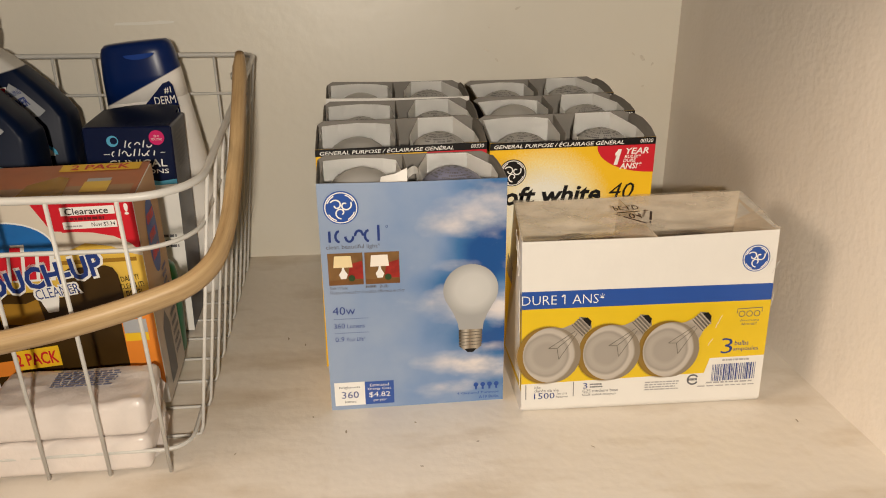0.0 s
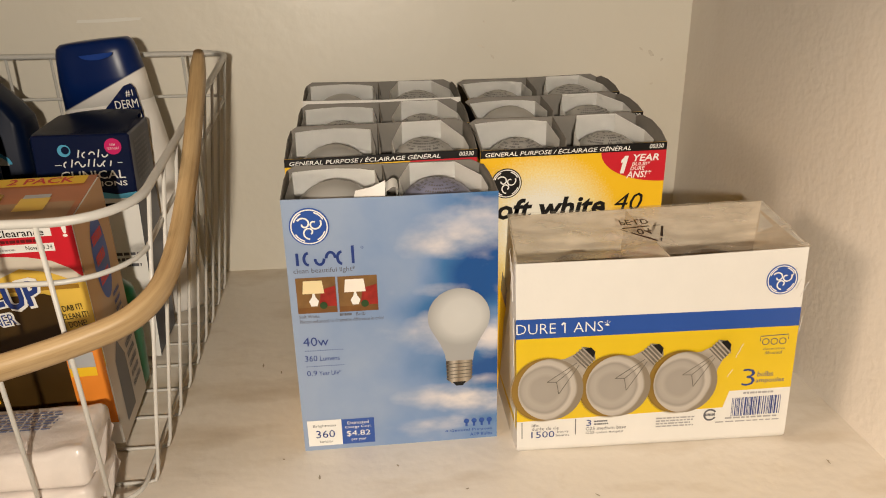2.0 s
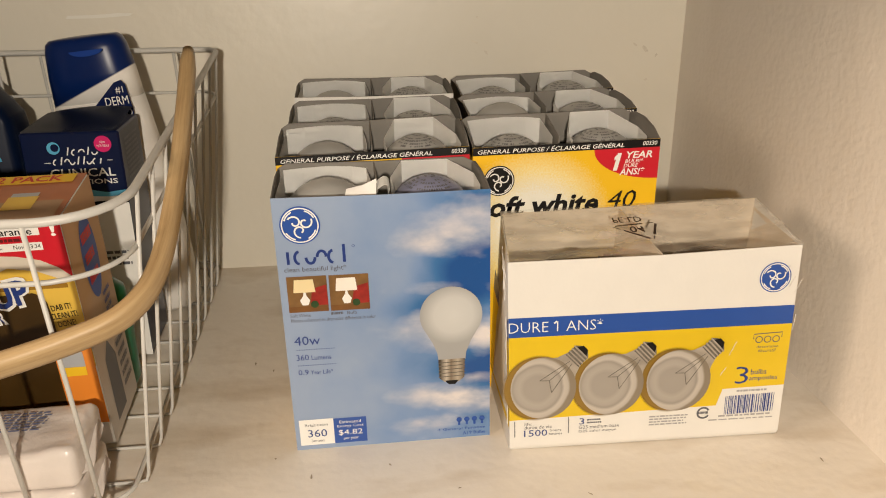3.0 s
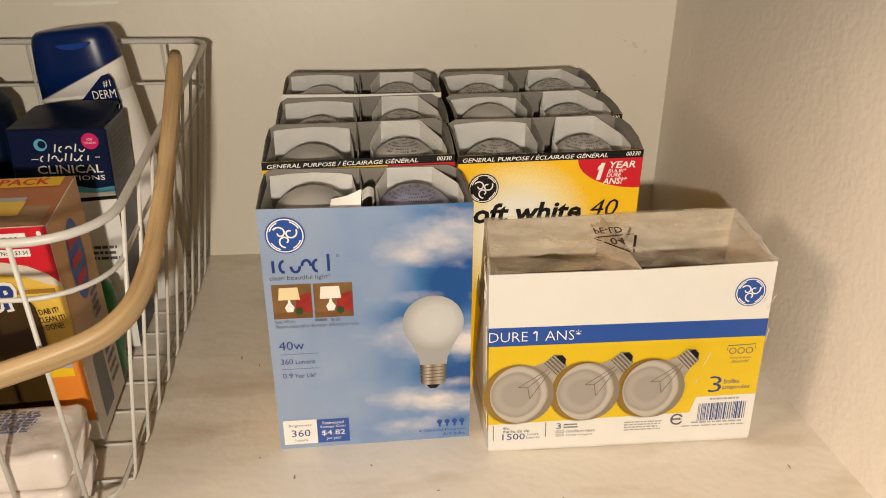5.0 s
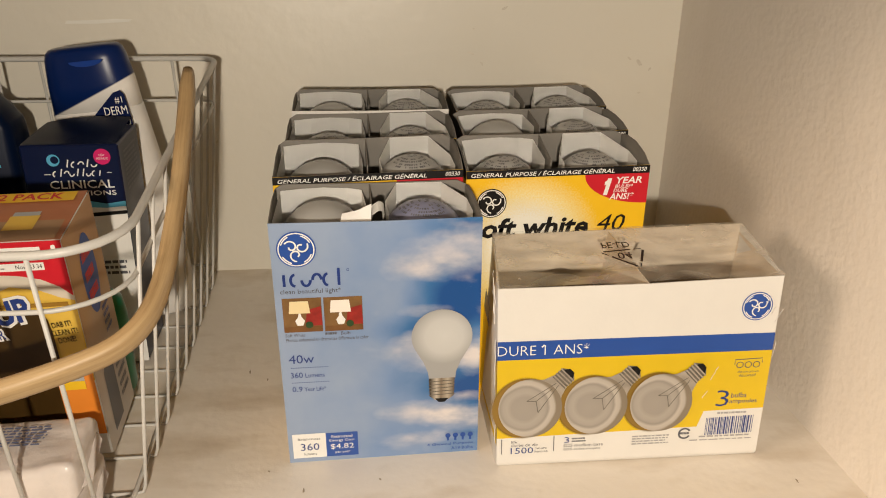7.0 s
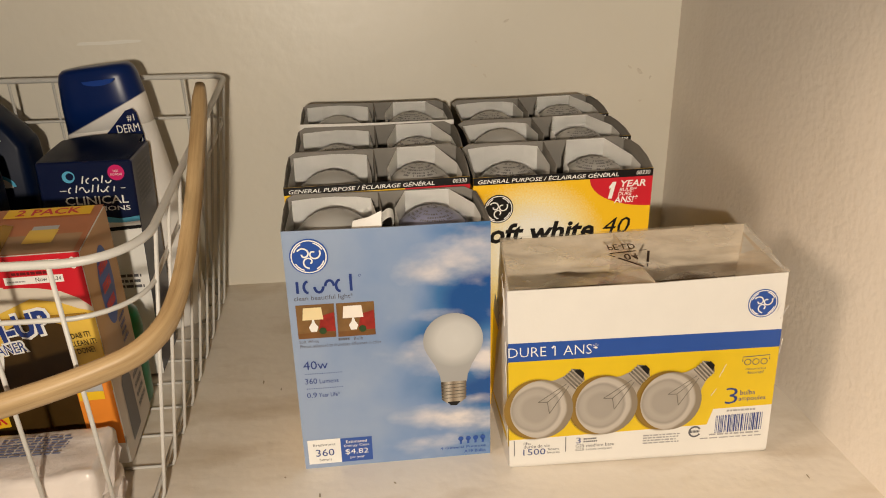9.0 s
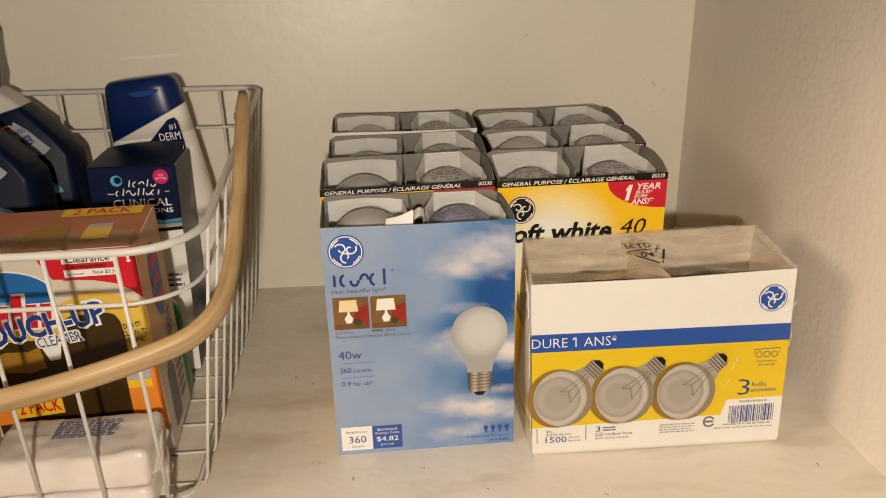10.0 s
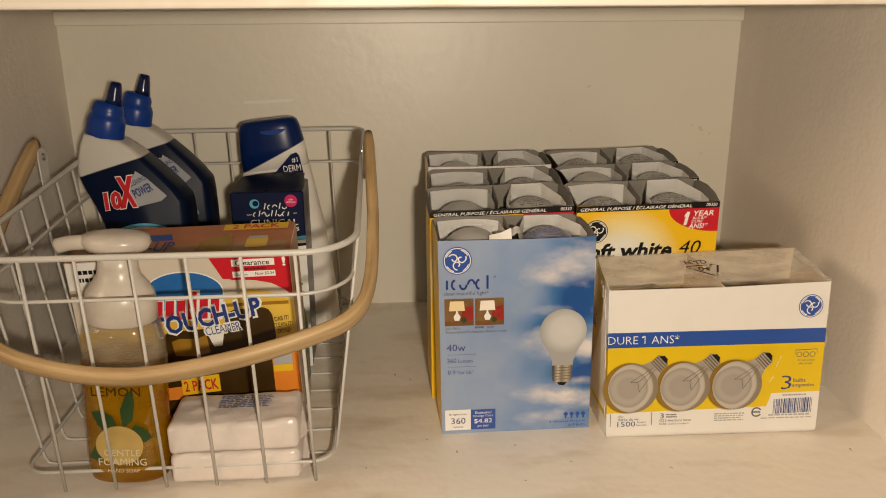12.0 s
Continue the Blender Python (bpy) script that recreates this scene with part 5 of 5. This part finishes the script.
# wrapped soap bars
def soap_pack(m):
    w, d, h = 0.091, 0.050, 0.0220
    s = thing("soap_bar", m, "white wrapped soap bar in glossy plastic film", "soap", "stacked soap bars")
    bm = block(0, w, 0, d, 0, h, 0.0042, 3)
    bmesh.ops.subdivide_edges(bm, edges=[e for e in bm.edges if e.calc_length() > 0.015], cuts=11, use_grid_fill=True)
    for v in bm.verts:
        if v.co.z > 0.001:
            n = noise.noise(v.co * 45 + Vector(m.translation) * 31) * 0.0010 + noise.noise(v.co * 120 + Vector(m.translation) * 9) * 0.0006
            n += max(0.0, 1 - abs(noise.noise(v.co * 60 + Vector(m.translation) * 17)) * 8) * 0.0015
            v.co += Vector((n * 0.4, -n * 1.1, 1.2 * n * min(1, v.co.z / h)))
    smooth(part("wrapper", bm, M_SOAPWRAP, s))
    tf = Face(s, (0, d, h + 0.0022), (w, 0, 0), (0, -d, 0), 0.0002)
    tf.bars(0.36, 0.78, 0.22, 0.60, 7, M_SOAPBLUE, 1, seed=7)
    bm = sheet([(w - 0.001, 0.006, 0.004), (w + 0.005, 0.010, 0.006), (w + 0.004, d - 0.012, h * 0.6), (w - 0.001, d - 0.006, h * 0.7)], 0.0006, (0.3, -0.5, 0.6))
    part("folded_end", bm, M_SOAPWRAP, s)
    return s


soap_pack(pose(-0.2720, 0.4400, FL, 0, 0, 0.4))
soap_pack(pose(-0.2722, 0.4405, FL + 0.0232, 0, 0, 1.0))

# foaming hand soap
soap = thing("hand_soap_bottle", pose(-0.3040, 0.4570, FL + 0.0012, 0, 3.2, 0), "clear foaming hand soap bottle with yellow lemon soap", "bottle")
LP = [(0.018, 0), (0.0262, 0.003), (0.0275, 0.010), (0.0272, 0.070), (0.0278, 0.092)]
smooth(part("soap_liquid", lathe([(r * 1.02, z) for r, z in LP], 36, 1.0, 0.67, 2.6), M_LIQUID, soap, "yellow liquid soap"))
smooth(part("bottle_shoulder", lathe([(0.0278, 0.0925), (0.0275, 0.104), (0.0255, 0.116), (0.0215, 0.122)], 36, 1.0, 0.74, 2.4), M_CLEARTOP, soap, "clear empty bottle shoulder"))
smooth(part("pump_collar", lathe([(0.0220, 0.1195), (0.0238, 0.121), (0.0240, 0.133), (0.0222, 0.141), (0.0180, 0.147), (0.0145, 0.152), (0.0132, 0.158), (0.0128, 0.170)], 32, 1.0, 0.85), M_PUMP, soap, "milky plastic pump collar"))
bm = lathe([(0.010, 0.1690), (0.0195, 0.1700), (0.0225, 0.1745), (0.0215, 0.1795), (0.010, 0.1820)], 28, 1.0, 0.72)
smooth(part("pump_head", bm, M_PUMP, soap, "milky plastic pump head"))
smooth(part("pump_spout", tube(spline([(-0.004, 0, 0.1745), (-0.018, -0.002, 0.1748), (-0.030, -0.004, 0.1740), (-0.037, -0.005, 0.1722)], 5), 0.0050, 12), M_PUMP, soap, "milky plastic spout"))
f = Face(soap, (-0.0225, -0.0198, 0.094), (0.045, 0, 0), (0, 0, -0.086), 0.0002)
f.text("LEMON", 0.12, 0.84, 0.185, 0.262, M_AMBER, 2)
for a, b, c2 in (((0.55, 0.55), (0.72, 0.20), 0.10), ((0.50, 0.60), (0.10, 0.40), 0.10), ((0.60, 0.58), (0.98, 0.62), 0.08), ((0.40, 0.72), (0.02, 0.80), 0.09)):
    a, b = Vector(a), Vector(b)
    n = Vector((-(b - a).y, (b - a).x)).normalized() * c2
    f.poly("printed_leaf", [tuple(a), tuple(a.lerp(b, 0.35) + n), tuple(a.lerp(b, 0.75) + n * 0.7), tuple(b), tuple(a.lerp(b, 0.75) - n * 0.7), tuple(a.lerp(b, 0.35) - n)], M_LEAF, 1)
f.disc("printed_lemon", 0.48, 0.70, 0.0150, M_LEMON, 2, ru=0.0160, label="printed lemon half")
f.text("GENTLE", 0.24, 0.78, 0.735, 0.795, M_SOAPINK, 3)
f.text("FOAMING", 0.15, 0.87, 0.815, 0.88, M_SOAPINK, 3)
f.text("HAND SOAP", 0.28, 0.76, 0.91, 0.945, M_SOAPINK, 3)

# dandruff treatment box
NW, ND, NH = 0.064, 0.056, 0.1690
M_NAVYCARD = mat("navy_card", (0.003, 0.008, 0.040), 0.30, spec=0.35)
nb = thing("shampoo_box", pose(-0.2530, 0.6290, FL, 0, 0, 0.8), "navy blue hair treatment box with white lettering", "box")
part("box_body", block(0, NW, 0, ND, 0, NH, 0.0012, 1), M_NAVYCARD, nb)
bm = bmesh.new()
rows = []
for i in range(11):
    p = i / 10
    lift_z = 0.0065 * math.sin(math.pi * (0.10 + p * 0.62)) ** 0.8
    rows.append([bm.verts.new((0.001 + (NW - 0.002) * p + 0.003 * q * (0.5 - p), 0.0015 + (ND - 0.003) * q, NH + 0.0004 + lift_z * q * (1.4 - 0.4 * q))) for q in (0.0, 0.25, 0.5, 0.75, 1.0)])
for p, q in zip(rows, rows[1:]):
    for k in range(4):
        bm.faces.new((p[k], p[k + 1], q[k + 1], q[k]))
bmesh.ops.solidify(bm, geom=bm.faces[:], thickness=0.0008)
smooth(part("top_flap", bm, M_NAVYCARD, nb, "navy raised top flap"))
f = Face(nb, (0, 0, NH), (NW, 0, 0), (0, 0, -NH))
f.disc("new_sticker", 0.825, 0.050, 0.0056, M_PINK, 1, label="round pink sticker")
f.text("NEW\nNOUVEAU", 0.765, 0.885, 0.038, 0.062, M_PAPER, 2)
f.disc("brand_swirl", 0.325, 0.062, 0.0042, M_SKYBLUE, 1)
f.disc("brand_swirl", 0.340, 0.060, 0.0026, M_NAVYCARD, 2)
soft_word(f, 0.42, 0.76, 0.060, 0.092, M_PAPER, "lcnlu", 1, 0.0009, 0.25)
soft_word(f, 0.29, 0.80, 0.098, 0.130, M_PAPER, "clnulluci", 1, 0.0009, 0.25)
f.rect("rule", 0.21, 0.28, 0.119, 0.122, M_PAPER, 1)
f.rect("rule", 0.85, 0.90, 0.115, 0.118, M_PAPER, 1)
f.text("CLINICAL", 0.25, 0.91, 0.147, 0.182, M_PAPER, 1, 0.01)
f.text("SOLUTIONS", 0.28, 0.92, 0.192, 0.213, M_PAPER, 1, 0.01)
f.poly("ice_print", [(0.0, 0.285), (0.3, 0.255), (0.6, 0.235), (0.8, 0.25), (1.0, 0.24), (1.0, 0.285), (0.0, 0.300)], M_SKYBLUE, 1)
f.poly("ice_print", [(0.3, 0.285), (0.55, 0.262), (0.8, 0.268), (1.0, 0.262), (1.0, 0.290), (0.3, 0.295)], M_PAPER, 2)
f.poly("dark_wave", [(0.0, 0.300), (0.5, 0.290), (1.0, 0.280), (1.0, 0.295), (0.5, 0.308), (0.0, 0.318)], M_BLACK, 3)
f.poly("white_print", [(0.0, 0.316), (0.5, 0.306), (1.0, 0.294), (1.0, 1.0), (0.0, 1.0)], M_PAPER, 1, "white lower print")
f.bars(0.40, 0.95, 0.50, 0.575, 3, M_GREYINK, 2, seed=41)
sd = Face(nb, (NW, 0, NH), (0, ND, 0), (0, 0, -NH))
sd.bars(0.20, 0.85, 0.04, 0.22, 9, M_GREYINK, 1, seed=44)

# small green bottle
gb = thing("green_bottle", pose(-0.2065, 0.5850, FL), "green plastic bottle standing behind the cleaner box", "bottle")
smooth(part("body", lathe([(0.006, 0), (0.017, 0.002), (0.0200, 0.008), (0.0200, 0.062), (0.0180, 0.074), (0.0120, 0.080), (0.009, 0.082)], 28), M_GREEN, gb))
smooth(part("cap", lathe([(0.0100, 0.0820), (0.0105, 0.083), (0.0105, 0.094), (0.006, 0.0955)], 24), M_GREEN, gb))

# shampoo bottle
M_SHAMPOO = two_tone("shampoo_sleeve", (0.62, 0.60, 0.57), (0.003, 0.016, 0.095), 0.39, 0.1870)
sh = thing("shampoo_bottle", pose(-0.2050, 0.7160, FL, 0, -6.0, 0), "navy and white shampoo bottle with flip cap", "bottle")
prof = [(0.030, 0), (0.0385, 0.004), (0.0395, 0.05), (0.0385, 0.105), (0.0352, 0.148), (0.0328, 0.176)]
smooth(part("body", lathe(prof, 40, 1.0, 0.52, 2.8), M_SHAMPOO, sh))
prof = [(0.0326, 0.1764), (0.0315, 0.196), (0.0292, 0.2145), (0.0275, 0.2200), (0.0245, 0.2226), (0.010, 0.2234)]
smooth(part("cap", lathe(prof, 40, 1.0, 0.52, 2.8), M_SHAMPOO, sh, "navy flip cap"))
f = Face(sh, (-0.034, -0.0205, 0.2165), (0.068, 0, 0), (0, -0.0006, -0.10), 0.0002)
f.poly("printed_badge", [(0.40, 0.500), (0.78, 0.268), (0.86, 0.255), (0.895, 0.29), (0.915, 0.46), (0.915, 0.64), (0.22, 0.64)], M_NAVY, 1, "navy printed badge")
f.text("#1", 0.78, 0.86, 0.300, 0.352, M_PAPER, 2)
f.text("DERM", 0.645, 0.89, 0.370, 0.433, M_PAPER, 2)
f.text("RECO", 0.67, 0.90, 0.460, 0.525, M_PAPER, 2)
# cap's notch, its highlighted curve painted as a lighter blue half disc
f.disc("cap_notch", 0.58, 0.02, 0.0042, M_CAPBLUE, 1, ru=0.0120, a0=0, a1=math.pi)

# toilet cleaner bottles with bent necks
M_DUCK = two_tone("cleaner_sleeve", (0.002, 0.006, 0.022), (0.62, 0.60, 0.56), 0.30, 0.190, 0.36, spec=0.10)


def bent_bottle(m):
    d = thing("toilet_cleaner_bottle", m, "navy and white toilet cleaner bottle with blue angled neck cap", "bottle", "toilet cleaner bottles")
    th = 0.021
    out = spline([(0.005, 0, 0.000), (0.002, 0, 0.060), (0.000, 0, 0.120), (-0.005, 0, 0.150), (-0.0185, 0, 0.182), (-0.0195, 0, 0.195), (-0.0155, 0, 0.212), (-0.0110, 0, 0.222)], 4)
    out += [Vector((0.0195, 0, 0.2145))]
    out += spline([(0.0275, 0, 0.209), (0.0400, 0, 0.198), (0.0560, 0, 0.182), (0.0680, 0, 0.167), (0.0725, 0, 0.150), (0.0735, 0, 0.060), (0.0715, 0, 0.000)], 4)
    bm = bmesh.new()
    layers = []
    for y, s in ((-th, 0.86), (-th * 0.88, 0.955), (-th * 0.6, 1.0), (th * 0.6, 1.0), (th * 0.88, 0.955), (th, 0.86)):
        ring = []
        for p in out:
            mid_x = 0.0360 if p.z < 0.15 else 0.0360 - (p.z - 0.15) * 0.50
            thin = 1.0 if p.z < 0.16 else max(0.62, 1.0 - (p.z - 0.16) * 5.0)
            ring.append(bm.verts.new((mid_x + (p.x - mid_x) * s, y * thin, p.z * (0.998 if abs(y) < th else 0.99) if p.z > 0.001 else 0.0)))
        layers.append(ring)
    n = len(out)
    for a, b in zip(layers, layers[1:]):
        for k in range(n):
            bm.faces.new((a[k], a[(k + 1) % n], b[(k + 1) % n], b[k]))
    bm.faces.new(layers[0]), bm.faces.new(layers[-1][::-1])
    bmesh.ops.recalc_face_normals(bm, faces=bm.faces[:])
    smooth(part("body", bm, M_DUCK, d))
    tilt = pose(0.0025, 0, 0.2175, 0, 14.0, 0)
    prof = [(0.0172, -0.004), (0.0186, 0.000), (0.0180, 0.014), (0.0162, 0.0185), (0.0150, 0.0195), (0.0152, 0.0235), (0.0140, 0.0275), (0.0120, 0.030), (0.0060, 0.031)]
    cap = smooth(part("cap", lathe([(r * 0.88, z) for r, z in prof], 28, 1, 0.85), M_CAPBLUE, d, "blue ribbed plastic cap", tilt))
    smooth(part("nozzle", lathe([(0.0074, 0.029), (0.0066, 0.034), (0.0052, 0.044), (0.0042, 0.0485), (0.002, 0.0490)], 20), M_NAVY, cap, "dark blue nozzle", pose(0.004, 0, 0)))
    fc = Face(d, (0.0, -th * 1.003, 0.190), (0.088, 0, 0), (0, 0, -0.09), 0.0003)
    fc.poly("silver_panel", [(0.26, 0.18), (0.36, 0.00), (0.46, 0.07), (0.64, 0.25), (0.58, 0.30), (0.32, 0.36)], M_SILVER, 1, "silver printed panel")
    fc.text("CLEANING", 0.280, 0.455, 0.075, 0.125, M_NAVYINK, 2, 0.01, 0, 24)
    fc.text("POWER", 0.31, 0.51, 0.145, 0.235, M_NAVYINK, 2, 0.03, 0, 24)
    fc.text("10", 0.02, 0.20, 0.195, 0.38, M_RED, 3, 0.05, 0.1, 6)
    fc.text("X", 0.16, 0.345, 0.05, 0.36, M_RED, 3, 0.06, 0.1, 6)
    fc.text("10", 0.015, 0.205, 0.188, 0.387, M_PAPER, 2, 0.085, 0.1, 6)
    fc.text("X", 0.152, 0.353, 0.04, 0.37, M_PAPER, 2, 0.095, 0.1, 6)
    fc.disc("printed_wave", 0.38, 0.66, 0.0125, M_SKYBLUE, 1, ru=0.027, a0=math.pi, a1=2 * math.pi)
    fc.disc("printed_wave", 0.40, 0.67, 0.0105, M_PAPER, 2, ru=0.023, a0=math.pi, a1=2 * math.pi)
    return d


bent_bottle(pose(-0.3635, 0.6510, FL))
bent_bottle(pose(-0.3610, 0.7270, FL + 0.0005, 0, 0, 1.5))


# ---- marks on the paint ----
M_MARK = mat("scuff", (0.34, 0.28, 0.20), 0.6, var=0.3, scale=400)
M_FAINT = mat("faint_scuff", (0.64, 0.59, 0.50), 0.6, var=0.2, scale=300)
wall, floor = bpy.data.objects["wall_back"], bpy.data.objects["shelf_floor"]
rm = random.Random(23)


def fleck(parent, at, right, up, a, b, material):
    """A small ragged scuff on a surface."""
    r, q = Vector(right), Vector(up)
    bm = bmesh.new()
    turn = rm.random() * 3
    vs = []
    for k in range(9):
        an = 2 * math.pi * k / 9
        m = rm.uniform(0.6, 1.2)
        x, y = a * m * math.cos(an), b * m * math.sin(an)
        vs.append(bm.verts.new(Vector(at) + r * (x * math.cos(turn) - y * math.sin(turn)) + q * (x * math.sin(turn) + y * math.cos(turn))))
    bm.faces.new(vs)
    part("scuff", bm, material, parent)


for x, z, a, b in ((0.078, 0.205, 0.0035, 0.0012), (0.088, 0.196, 0.0012, 0.003), (0.235, 0.196, 0.004, 0.0018), (0.246, 0.190, 0.0022, 0.0012), (0.225, 0.200, 0.003, 0.0012),
                   (-0.152, 0.127, 0.0022, 0.0007), (0.238, 0.168, 0.001, 0.002), (0.107, 0.244, 0.001, 0.003), (0.080, 0.226, 0.001, 0.0016)):
    fleck(wall, (x, YB - 0.0004, z), (1, 0, 0), (0, 0, 1), a, b, M_FAINT)
for x, y, a, b in ((-0.066, 0.472, 0.0022, 0.0006), (-0.020, 0.478, 0.0014, 0.0006), (-0.112, 0.610, 0.003, 0.0007), (-0.098, 0.598, 0.002, 0.0006), (0.018, 0.452, 0.0012, 0.0006),
                   (-0.088, 0.492, 0.0010, 0.0006), (0.090, 0.438, 0.0018, 0.0005), (-0.135, 0.455, 0.0016, 0.0005), (0.235, 0.452, 0.0025, 0.0006), (-0.02, 0.430, 0.0015, 0.0006)):
    fleck(floor, (x, y, 0.0004), (1, 0, 0), (0, 1, 0), a, b, M_MARK)
# thin white strip that paints a streak of reflected light on the wall
part("paint_bead", sheet([(-0.266, YB - 0.0010, 0.2305), (-0.240, YB - 0.0010, 0.2306), (-0.214, YB - 0.0010, 0.2322), (-0.212, YB - 0.0010, 0.2340), (-0.226, YB - 0.0010, 0.2344), (-0.240, YB - 0.0010, 0.2334), (-0.264, YB - 0.0010, 0.2329)], 0.0008), M_STREAK, wall, "thin white strip for a streak of light on the wall")
